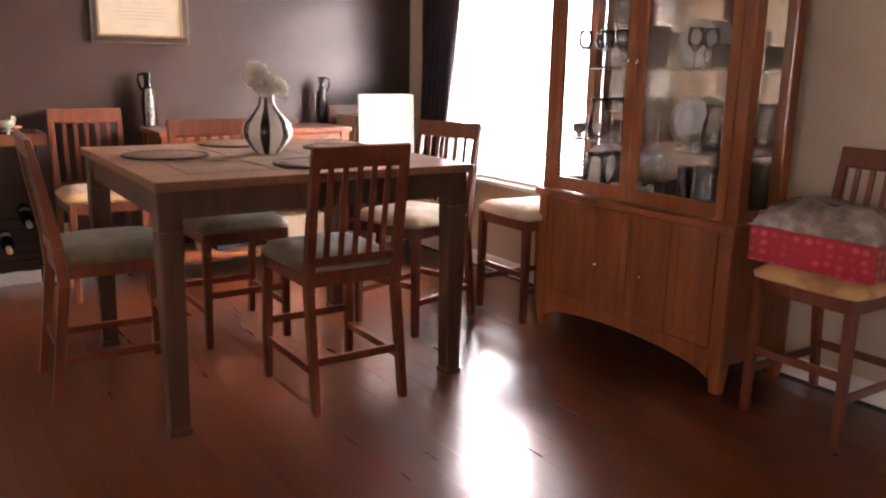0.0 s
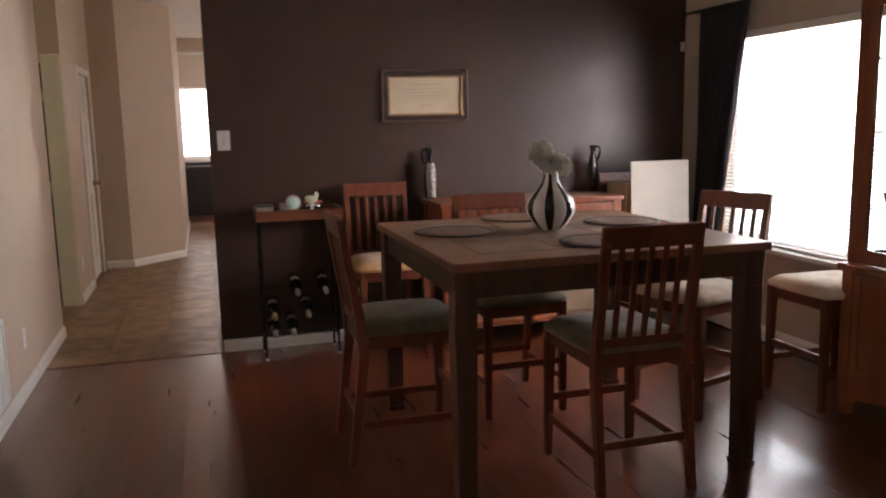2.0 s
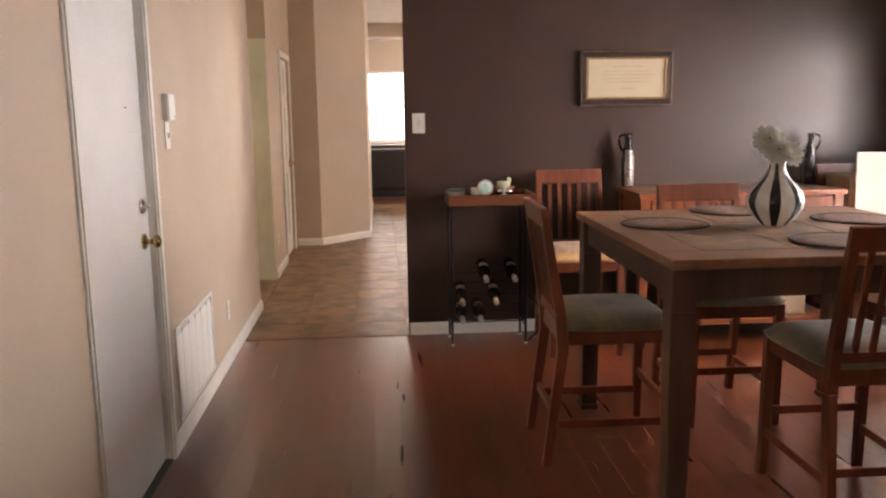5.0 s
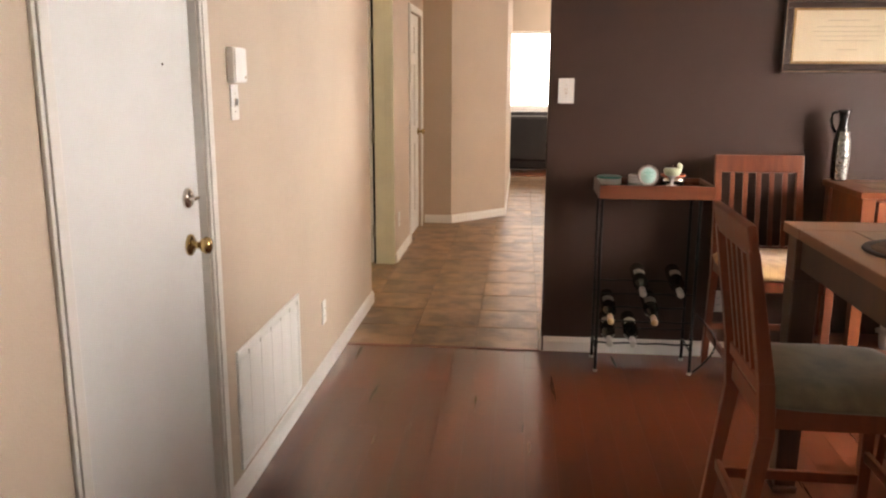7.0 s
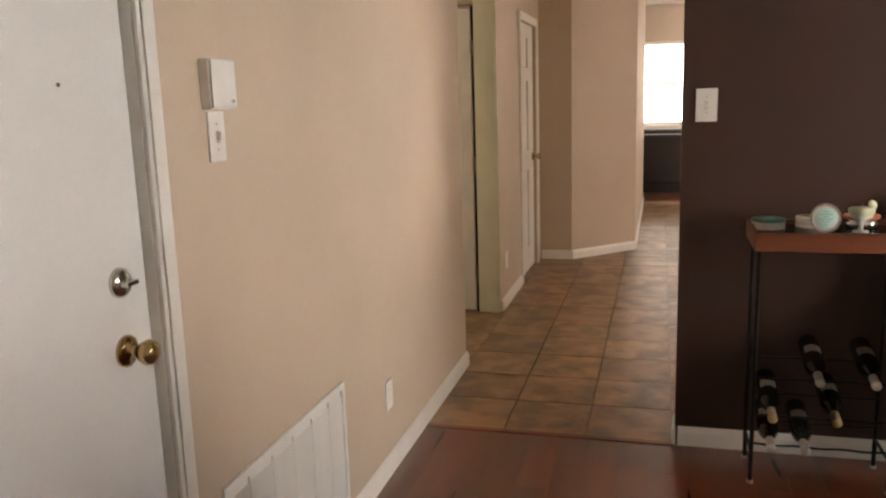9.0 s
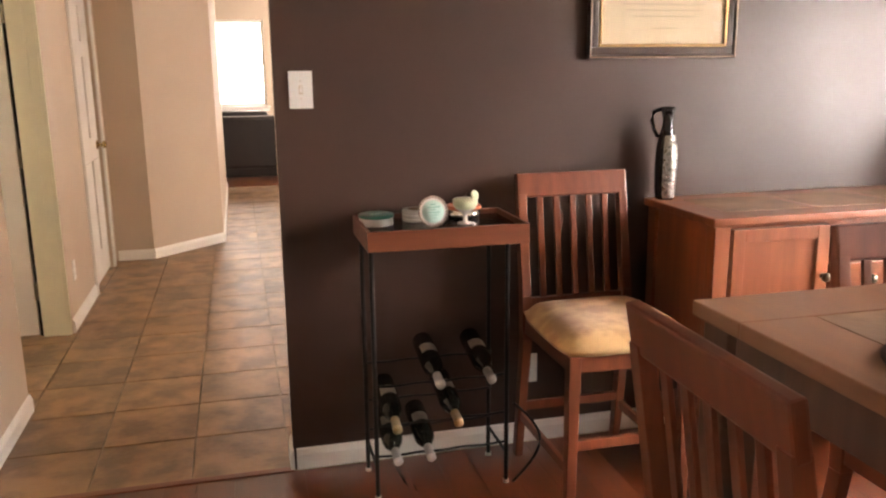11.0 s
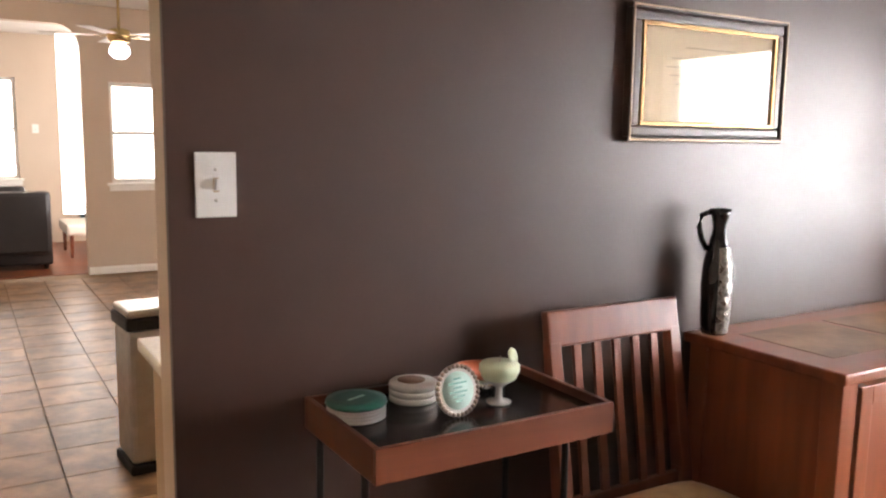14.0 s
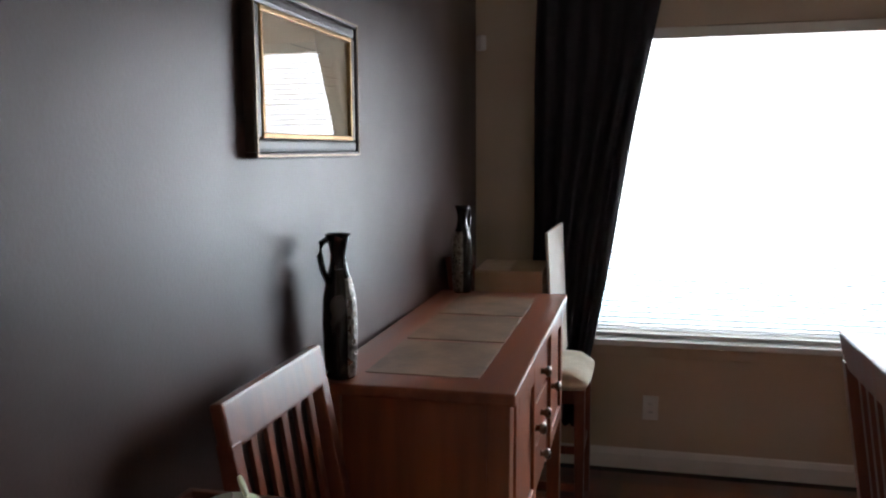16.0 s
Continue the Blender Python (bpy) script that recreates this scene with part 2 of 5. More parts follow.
def add_lathe(bm, prof, at=(0, 0, 0), seg=28, m=None):
    t = bmesh.new()
    rings = []
    for r, z in prof:
        if r < 1e-5:
            rings.append([t.verts.new((0, 0, z))])
        else:
            rings.append([t.verts.new((r * math.cos(2 * math.pi * k / seg), r * math.sin(2 * math.pi * k / seg), z)) for k in range(seg)])
    for a, b in zip(rings, rings[1:]):
        for k in range(seg):
            j = (k + 1) % seg
            if len(a) == 1 and len(b) == 1:
                continue
            if len(a) == 1:
                t.faces.new((a[0], b[j], b[k]))
            elif len(b) == 1:
                t.faces.new((a[k], a[j], b[0]))
            else:
                t.faces.new((a[k], a[j], b[j], b[k]))
    bmesh.ops.recalc_face_normals(t, faces=t.faces[:])
    for f in t.faces:
        f.smooth = True
    return merge(bm, t, Matrix.Translation(at) @ (m or Matrix()))


def lathe(prof, at=(0, 0, 0), seg=28, m=None):
    return add_lathe(bmesh.new(), prof, at, seg, m)


def add_tube(bm, pts, r, seg=8):
    pts = [Vector(p) for p in pts]
    t = bmesh.new()
    rings = []
    for i, p in enumerate(pts):
        d = (pts[min(i + 1, len(pts) - 1)] - pts[max(i - 1, 0)]).normalized()
        side = d.cross(Vector((0, 0, 1)))
        side = (side if side.length > 1e-3 else d.cross(Vector((1, 0, 0)))).normalized()
        up = side.cross(d)
        rr = r[i] if isinstance(r, (list, tuple)) else r
        rings.append([t.verts.new(p + rr * (math.cos(2 * math.pi * k / seg) * side + math.sin(2 * math.pi * k / seg) * up)) for k in range(seg)])
    for a, b in zip(rings, rings[1:]):
        for k in range(seg):
            t.faces.new((a[k], a[(k + 1) % seg], b[(k + 1) % seg], b[k]))
    t.faces.new(rings[0][::-1])
    t.faces.new(rings[-1])
    bmesh.ops.recalc_face_normals(t, faces=t.faces[:])
    for f in t.faces:
        f.smooth = len(f.verts) == 4
    return merge(bm, t)


def tube(pts, r, seg=8):
    return add_tube(bmesh.new(), pts, r, seg)


def finish(name, bm, material):
    me = bpy.data.meshes.new(name)
    bm.to_mesh(me)
    bm.free()
    me.materials.append(material)
    return me


def part(name, bm, material, parent, label=""):
    ob = new(name, finish(name, bm, material))
    ob.parent = parent
    return tagged(ob, label)


def thing(name, label, category, at=(0, 0, 0), rz=0.0, group="", kind=""):
    e = new(name)
    e.matrix_basis = pose(*at, 0, 0, rz)
    e.empty_display_size = 0.1
    return tagged(e, label, category, group, kind)


def single(name, bm, material, label, category, at=(0, 0, 0), rz=0.0, group="", kind=""):
    ob = new(name, finish(name, bm, material))
    ob.matrix_basis = pose(*at, 0, 0, rz)
    return tagged(ob, label, category, group, kind)


def structure(name, bm, material, label, category="wall"):
    return single(name, bm, material, label, category, kind="structure")


# ---- the plan, in metres ----
X_LEFT, X_WIN, Y_DARK, Y_BACK, Z_CEIL = -1.10, 3.50, 4.60, -2.60, 2.85
T = 0.12
Y_LEFT_END, Y_SIDE, Y_ANGLE, Y_LIVING = 5.44, 6.56, 8.46, 12.40
X_HALL_L, Y_FAR = -1.12, 15.5
WIN_Y0, WIN_Y1, WIN_Z0, WIN_Z1 = 2.40, 4.10, 0.635, 2.065
DOOR_Y0, DOOR_Y1, DOOR_Z = 1.92, 2.71, 2.10
# Opening for an added, unseen window that brightens hutch and table.
FILL_WIN = (-2.30, -0.80, 0.75, 2.05)


def wall_with_hole(name, axis, at, thick, u0, u1, z1, holes, material, label):
    """A wall along one axis (u) with rectangular holes (u0, u1, z0, z1) cut through its thickness."""
    bm = bmesh.new()
    us = sorted({u0, u1, *[h[0] for h in holes], *[h[1] for h in holes]})
    zs = sorted({0.0, z1, *[h[2] for h in holes], *[h[3] for h in holes]})
    for ua, ub in zip(us, us[1:]):
        run = None
        for za, zb in zip(zs, zs[1:]):
            mid = ((ua + ub) / 2, (za + zb) / 2)
            if any(h[0] < mid[0] < h[1] and h[2] < mid[1] < h[3] for h in holes):
                continue
            lo, hi = ((at, ua, za), (at + thick, ub, zb)) if axis == "y" else ((ua, at, za), (ub, at + thick, zb))
            add_box(bm, lo, hi)
    bmesh.ops.remove_doubles(bm, verts=bm.verts[:], dist=1e-5)
    return structure(name, bm, material, label)


def baseboard(p, q, out, k=1.0):
    """A moulded skirting from p to q on the floor, standing out along the normal `out`."""
    p, q, n = Vector((*p, 0)), Vector((*q, 0)), Vector((*out, 0)).normalized()
    prof = [(0, 0.001), (0.014, 0.001), (0.014, 0.058), (0.010, 0.068), (0.006, 0.078), (0.0, 0.083)]
    bm = bmesh.new()
    rows = [[bm.verts.new(e + n * d + Vector((0, 0, z * k))) for d, z in prof] for e in (p, q)]
    for i in range(len(prof) - 1):
        bm.faces.new((rows[0][i], rows[0][i + 1], rows[1][i + 1], rows[1][i]))
    bm.faces.new(rows[0])
    bm.faces.new(rows[1][::-1])
    bmesh.ops.recalc_face_normals(bm, faces=bm.faces[:])
    return structure("baseboard", bm, M_TRIM, "white moulded baseboard along the wall", "baseboard")


# floors (sheets; planks and tiles lie on them, at the end of the file)
structure("floor_dining", box((X_LEFT - 0.3, Y_BACK - 0.2, -0.12), (X_WIN + 0.3, Y_DARK, -0.012)), M_SUBFLOOR, "dark cherry laminate floor", "floor")
structure("floor_hall", box((-3.2, Y_DARK, -0.12), (5.0, Y_LIVING + 0.15, -0.010)), M_GROUT, "brown tile floor with pale grout", "floor")
structure("floor_living", box((-3.2, Y_LIVING + 0.15, -0.12), (5.0, Y_FAR + 0.2, -0.004)), M_CHERRY_X, "dark wood floor of the living room", "floor")

# dining room
wall_with_hole("wall_left", "y", X_LEFT - T, T, Y_BACK, Y_LEFT_END, Z_CEIL, [(FILL_WIN[0], FILL_WIN[1], FILL_WIN[2], FILL_WIN[3]), (DOOR_Y0, DOOR_Y1, 0, DOOR_Z)], M_WALL, "beige painted wall with the entrance door")
wall_with_hole("wall_window", "y", X_WIN, 0.16, Y_BACK, Y_DARK, Z_CEIL, [(WIN_Y0, WIN_Y1, WIN_Z0, WIN_Z1)], M_WALL, "beige painted wall with a window")
wall_with_hole("wall_back", "x", Y_BACK - 0.14, 0.14, X_LEFT - T, X_WIN + 0.16, Z_CEIL, [], M_WALL, "beige painted wall behind the room")
structure("wall_accent", box((0.0, Y_DARK, 0), (X_WIN + 0.16, Y_DARK + 0.02, Z_CEIL)), M_DARKWALL, "dark brown painted accent wall")
structure("wall_accent_core", box((0.003, Y_DARK + 0.02, 0), (X_WIN + 0.16, Y_DARK + 0.13, Z_CEIL)), M_WALL, "beige painted end and back of the accent wall")
structure("ceiling", box((-3.3, Y_BACK - T, Z_CEIL), (5.0, Y_FAR + 0.2, Z_CEIL + 0.1)), M_CEIL, "off-white ceiling", "ceiling")

# hall
structure("wall_side_passage", box((-3.2, Y_SIDE, 0), (-2.10, Y_SIDE + T, 2.06)), M_WALL, "beige wall of the side passage")
wall_with_hole("wall_passage_end", "y", -3.34, 0.14, Y_LEFT_END - 0.2, Y_FAR, Z_CEIL, [(5.56, 6.40, 0.9, 2.05)], M_WALL, "beige wall closing the side passage")
structure("wall_passage_near", box((-3.2, Y_LEFT_END - T, 0), (X_LEFT - T, Y_LEFT_END, Z_CEIL)), M_WALL, "beige wall of the side passage")
D2_Y0, D2_Y1 = 7.47, 8.25
wall_with_hole("wall_hall_left", "y", X_HALL_L - T, T, Y_SIDE + 0.02, Y_ANGLE, Z_CEIL, [(D2_Y0, D2_Y1, 0, 2.03)], M_WALL, "beige hall wall with a panelled door")
structure("wall_hall_return", box((X_HALL_L - T, Y_ANGLE, 0), (-0.835, Y_ANGLE + T, Z_CEIL)), M_WALL, "short beige wall facing the hall")
ANG = [(-0.835, Y_ANGLE), (-0.30, Y_ANGLE + 0.53)]


def slab(points, z0, z1):
    bm = bmesh.new()
    lo = [bm.verts.new((x, y, z0)) for x, y in points]
    hi = [bm.verts.new((x, y, z1)) for x, y in points]
    n = len(points)
    bm.faces.new(lo[::-1])
    bm.faces.new(hi)
    for i in range(n):
        bm.faces.new((lo[i], lo[(i + 1) % n], hi[(i + 1) % n], hi[i]))
    bmesh.ops.recalc_face_normals(bm, faces=bm.faces[:])
    return bm


structure("wall_hall_angled", slab([ANG[0], ANG[1], (-0.30, Y_LIVING), (-0.42, Y_LIVING), (-0.42, Y_ANGLE + 0.58), (-0.835, Y_ANGLE + T)], 0, Z_CEIL), M_WALL, "beige wall set at an angle")
# living room and breakfast corner
FW = [(-0.62, 0.38, 0.90, 2.26), (1.13, 2.5, 0.82, 2.22)]
wall_with_hole("wall_far", "x", Y_FAR, 0.14, -3.2, 5.0, Z_CEIL, FW, M_WALL, "beige far wall with windows")
ARCH_X0, ARCH_X1, ARCH_Z = -0.30, 0.82, 2.64
NW = (1.09, 2.0, 0.99, 2.07)
wall_with_hole("wall_arch", "x", Y_LIVING, 0.14, -0.30, 5.0, Z_CEIL, [(ARCH_X0, ARCH_X1, 0, ARCH_Z), NW], M_WALL, "beige wall with an arched opening")
wall_with_hole("wall_kitchen_end", "y", 5.0, 0.14, Y_DARK, Y_FAR, Z_CEIL, [(6.9, 8.9, 0.95, 2.15)], M_WALL, "beige wall closing the kitchen")
structure("wall_living_left", box((-0.60, Y_LIVING + 0.001, 0), (-0.337, Y_LIVING + 0.14, Z_CEIL)), M_WALL, "beige wall beside the arch")

for a, b, n in (((X_LEFT, Y_BACK), (X_LEFT, DOOR_Y0 - 0.07), (1, 0)), ((X_LEFT, DOOR_Y1 + 0.06), (X_LEFT, Y_LEFT_END + 0.012), (1, 0)),
                ((0.012, Y_DARK), (X_WIN, Y_DARK), (0, -1)), ((X_WIN, Y_BACK), (X_WIN, Y_DARK - 0.014), (-1, 0)), ((X_LEFT + 0.015, Y_BACK), (X_WIN - 0.015, Y_BACK), (0, 1)),
                ((0.003, Y_DARK + 0.13), (0.003, Y_DARK - 0.012), (-1, 0)),
                ((X_HALL_L, Y_SIDE + 0.03), (X_HALL_L, D2_Y0 - 0.07), (1, 0)), ((X_HALL_L + 0.015, Y_ANGLE), (-0.835, Y_ANGLE), (0, -1)),
                (ANG[0], ANG[1], (1, -1)), ((-0.30, Y_ANGLE + 0.53), (-0.30, Y_LIVING), (1, 0)), ((ARCH_X1, Y_LIVING), (5.0, Y_LIVING), (0, -1))):
    baseboard(a, b, n, 1.2 if a[0] == X_WIN else 1.0)
structure("trim_floor_seam", box((X_LEFT, Y_DARK - 0.02, -0.008), (0.0, Y_DARK + 0.015, 0.004), 0.003), M_CHERRY_X, "narrow wooden strip between laminate and tile", "trim")


# ---- windows ----
def window(name, axis, at, thick, u0, u1, z0, z1, label, glow_mat, slats=0, inward=-1, rail=True):
    """Frame, panes, sill and blind in a wall hole; the bright sky stands outside it."""
    w = thing(name, label, "window", kind="structure")
    inner = at if inward < 0 else at + thick

    def b(ua, ub, za, zb, da, db, bev=0.002):
        lo, hi = (inner - inward * da, ua, za), (inner - inward * db, ub, zb)
        if axis == "x":
            lo, hi = (ua, inner - inward * da, za), (ub, inner - inward * db, zb)
        return box(lo, hi, bev)

    fr = bmesh.new()
    for ua, ub, za, zb in ((u0, u0 + 0.045, z0, z1), (u1 - 0.045, u1, z0, z1), (u0 + 0.045, u1 - 0.045, z0, z0 + 0.045), (u0 + 0.045, u1 - 0.045, z1 - 0.045, z1), (u0 + 0.045, u1 - 0.045, (z0 + z1) / 2 - 0.02, (z0 + z1) / 2 + 0.02))[:5 if rail else 4]:
        merge(fr, b(ua, ub, za, zb, 0.085, 0.125))
    part("window_frame", fr, M_TRIM, w)
    zm = (z0 + z1) / 2
    for za, zb in ((z0 + 0.045, zm - 0.02), (zm + 0.02, z1 - 0.045)) if rail else ((z0 + 0.045, z1 - 0.045),):
        pane = part("pane", b(u0 + 0.045, u1 - 0.045, za, zb, 0.100, 0.106, 0), M_GLASS, w)
        pane.visible_shadow = False
    part("window_sill", b(u0 - 0.05, u1 + 0.05, z0 - 0.028, z0 + 0.001, -0.045, 0.084, 0.006), M_TRIM, w)
    part("apron", b(u0 - 0.03, u1 + 0.03, z0 - 0.085, z0 - 0.029, -0.012, 0.0, 0.003), M_WALL if axis == "y" else M_TRIM, w)
    if slats:
        part("blind_headrail", b(u0 + 0.01, u1 - 0.01, z1 - 0.05, z1 - 0.002, 0.012, 0.06), M_TRIM, w)
        step = (z1 - 0.06 - z0 - 0.03) / slats
        t = bmesh.new()
        L = u1 - u0 - 0.03
        tilt = -16
        add_box(t, (-0.0125, -L / 2, -0.0005), (0.0125, L / 2, 0.0005)) if axis == "y" else add_box(t, (-L / 2, -0.0125, -0.0005), (L / 2, 0.0125, 0.0005))
        me = finish("slat", t, M_BLIND)
        for i in range(slats):
            s = new("slat", me)
            s.parent = w
            c = inner - inward * 0.036
            z = z0 + 0.03 + step * (i + 0.5)
            s.matrix_basis = pose(c, (u0 + u1) / 2, z, 0, tilt, 0) if axis == "y" else pose((u0 + u1) / 2, c, z, tilt, 0, 0)
        part("blind_bottom_rail", b(u0 + 0.015, u1 - 0.015, z0 + 0.004, z0 + 0.022, 0.022, 0.05), M_TRIM, w)
    out = thick + 0.22
    bd = b(u0 - 0.46, u1 + 0.46, z0 - 0.35, z1 + 0.5, out, out + 0.01, 0)
    structure("backdrop", bd, glow_mat, "bright overcast sky outside the window", "sky")
    return w


window("window_1", "y", X_WIN, 0.16, WIN_Y0, WIN_Y1, WIN_Z0, WIN_Z1, "white framed window with a pale horizontal blind", M_SKYGLOW, 52, -1, False)
window("window_2", "x", Y_FAR, 0.14, FW[0][0], FW[0][1], FW[0][2], FW[0][3], "white framed living room window", M_SKYFAR)
window("window_3", "x", Y_FAR, 0.14, FW[1][0], FW[1][1], FW[1][2], FW[1][3], "white framed window behind a teal curtain", M_SKYFAR)
# Added out of view: glowing window that fills in light from the left.
window("window_6", "y", X_LEFT - T, T, FILL_WIN[0], FILL_WIN[1], FILL_WIN[2], FILL_WIN[3], "added unseen window that lights the near end of the room", M_FILLNEAR, 0, 1)
# Unseen window, added so that the kitchen side lights the hall tiles.
window("window_7", "y", 5.0, 0.14, 6.9, 8.9, 0.95, 2.15, "added unseen kitchen window that brightens the hall", M_FILLKITCHEN)
# Added at the hidden passage end to brighten the cream casing.
window("window_5", "y", -3.34, 0.14, 5.56, 6.40, 0.9, 2.05, "small added window, unseen, that lights the side passage", M_FILLPASSAGE, 0, 1)
window("window_4", "x", Y_LIVING, 0.14, NW[0], NW[1], NW[2], NW[3], "white framed breakfast corner window", M_SKYFAR)


# ---- fabrics and small-thing materials ----
def suede(name, pale, deep):
    """Brushed nap: clouded patches with sharp edges where the pile turns, over a fine grain."""
    m, nt, p = nodes_of(name)
    co = nt.nodes.new("ShaderNodeTexCoord").outputs["Object"]
    patches = noise_tex(nt, co, 13.0, 5.0)
    cloud = noise_tex(nt, co, 4.5, 2.0)
    add = nt.nodes.new("ShaderNodeMath")
    add.operation = "ADD"
    nt.links.new(patches, add.inputs[0])
    nt.links.new(cloud, add.inputs[1])
    mx = mixed(nt, pale, deep, ramp(nt, add.outputs[0], 0.86, 1.16))
    nt.links.new(mx.outputs[2], p.inputs["Base Color"])
    p.inputs["Roughness"].default_value = 0.88
    p.inputs["Sheen Weight"].default_value = 0.25
    bumped(nt, p, noise_tex(nt, co, 110.0, 3.0), 0.45, 0.002)
    return m


M_SUEDE = suede("tan_suede", (0.66, 0.40, 0.17), (0.40, 0.20, 0.07))
M_CREAMSEAT = suede("cream_suede", (0.62, 0.52, 0.38), (0.48, 0.38, 0.26))
# Much darker olive-brown tone, on the three seats at the table only.
M_DARKSEAT = suede("dark_suede", (0.21, 0.17, 0.10), (0.14, 0.115, 0.07))
M_PAPER = plain("certificate_paper", (0.80, 0.66, 0.46), (0.76, 0.61, 0.41), 0.7, 0, 5, 0.05)
M_INK = plain("brown_ink", (0.55, 0.42, 0.27), None, 0.8, 0, 9, 0)
M_PICFRAME = wood("picture_frame_wood", (0.022, 0.010, 0.007), (0.045, 0.020, 0.012), 0.38, (1, 1, 1), 18.0, 0.0)
M_GOLD = plain("gilt_edge", (0.42, 0.26, 0.11), (0.3, 0.18, 0.08), 0.38, 0.85, 30, 0)
M_BLACKGLAZE = plain("black_glaze", (0.012, 0.010, 0.010), (0.02, 0.016, 0.015), 0.16, 0, 12, 0)
M_WHITEGLAZE = plain("white_glaze", (0.74, 0.72, 0.68), (0.6, 0.58, 0.55), 0.22, 0, 12, 0.05)
M_MOSAIC = plain("silver_mosaic", (0.36, 0.33, 0.29), (0.06, 0.05, 0.045), 0.28, 0.75, 55, 0.8, 0.006, 70)
M_PETAL = sheer("cream_petal", (0.90, 0.87, 0.80), 0.4)
M_FLOWERHEART = plain("yellow_flower_heart", (0.55, 0.40, 0.08), (0.4, 0.28, 0.06), 0.7, 0, 60, 0.4)
M_STEM = plain("green_stem", (0.07, 0.13, 0.035), None, 0.6)
M_MAT = plain("woven_placemat", (0.20, 0.115, 0.07), (0.11, 0.06, 0.04), 0.75, 0, 40, 0.7, 0.003, 160)
M_MATRIM = plain("dark_placemat_rim", (0.05, 0.03, 0.022), None, 0.6)
M_BOTTLE = plain("dark_bottle_glass", (0.010, 0.012, 0.008), (0.015, 0.012, 0.008), 0.1, 0, 20, 0)
M_LABEL = plain("bottle_label", (0.30, 0.26, 0.21), (0.20, 0.17, 0.14), 0.6, 0, 40, 0.05)
M_FOIL = plain("gold_foil", (0.55, 0.36, 0.14), (0.7, 0.55, 0.35), 0.35, 0.8, 30, 0.2)
M_SILVERFOIL = plain("silver_cap", (0.66, 0.62, 0.56), None, 0.35, 0.7, 30, 0.1)
M_TEALCARD = plain("teal_card", (0.20, 0.48, 0.40), (0.26, 0.54, 0.46), 0.5, 0, 12, 0)
M_TEALDARK = plain("dark_teal_tin_lid", (0.02, 0.11, 0.085), (0.03, 0.15, 0.12), 0.3, 0, 20, 0)
M_TEALPALE = plain("pale_teal_card", (0.50, 0.72, 0.64), (0.56, 0.76, 0.68), 0.5, 0, 12, 0)
M_ORANGE = plain("orange_lid", (0.62, 0.17, 0.08), (0.5, 0.13, 0.06), 0.4, 0, 20, 0)
M_LIME = plain("pale_green_candle", (0.70, 0.74, 0.52), (0.64, 0.69, 0.46), 0.35, 0, 14, 0)
M_BEAD = plain("pewter_bead", (0.46, 0.38, 0.32), (0.30, 0.22, 0.18), 0.3, 0.6, 60, 0)
M_NAVY = plain("dark_navy_card", (0.012, 0.013, 0.022), (0.018, 0.018, 0.028), 0.5, 0, 14, 0.1)
M_WHITE = plain("white_board", (0.62, 0.54, 0.45), (0.58, 0.50, 0.41), 0.5, 0, 4, 0.03)
M_CARD = plain("tan_cardboard", (0.50, 0.36, 0.24), (0.44, 0.31, 0.2), 0.75, 0, 8, 0.15)
M_BRONZELIP = plain("bronze_lip", (0.30, 0.21, 0.14), (0.20, 0.14, 0.09), 0.35, 0.7, 30, 0.1)
M_TRAY = wood("dark_tray_wood", (0.075, 0.020, 0.009), (0.15, 0.044, 0.018), 0.33, (0.09, 1, 1), 22.0, 0.05)
M_MIRROR = plain("mirror_back", (0.50, 0.47, 0.42), (0.46, 0.43, 0.38), 0.06, 1.0, 2, 0)
M_LEATHER = plain("black_leather", (0.014, 0.011, 0.011), (0.02, 0.015, 0.014), 0.42, 0, 10, 0.5, 0.004, 60)
M_STEEL = plain("brushed_steel", (0.55, 0.53, 0.50), (0.48, 0.46, 0.43), 0.32, 1.0, 20, 0.1)
M_OAK = wood("oak_cabinet", (0.36, 0.22, 0.10), (0.52, 0.34, 0.17), 0.4, (1, 1, 0.1), 20, 0.1)
M_COUNTER = plain("pale_counter", (0.72, 0.66, 0.54), (0.62, 0.56, 0.45), 0.3, 0, 60, 0.05)
M_LAMP = glow("fan_lamp_glass", (1.0, 0.86, 0.92), 9.0)
M_BLADE = plain("white_fan_blade", (0.62, 0.56, 0.46), None, 0.4)


def giftwrap():
    m, nt, p = nodes_of("red_pink_wrapping_paper")
    co = nt.nodes.new("ShaderNodeTexCoord").outputs["Object"]
    mp = nt.nodes.new("ShaderNodeMapping")
    mp.inputs["Scale"].default_value = (1, 1, 1.2)
    nt.links.new(co, mp.inputs[0])
    vo = nt.nodes.new("ShaderNodeTexVoronoi")
    vo.inputs["Scale"].default_value = 22
    vo.inputs["Randomness"].default_value = 0.25
    nt.links.new(mp.outputs[0], vo.inputs[0])
    mx = mixed(nt, (0.62, 0.13, 0.17), (0.36, 0.016, 0.035), ramp(nt, vo.outputs["Distance"], 0.25, 0.5))
    nt.links.new(mx.outputs[2], p.inputs["Base Color"])
    p.inputs["Roughness"].default_value = 0.35
    return m


M_GIFT = giftwrap()


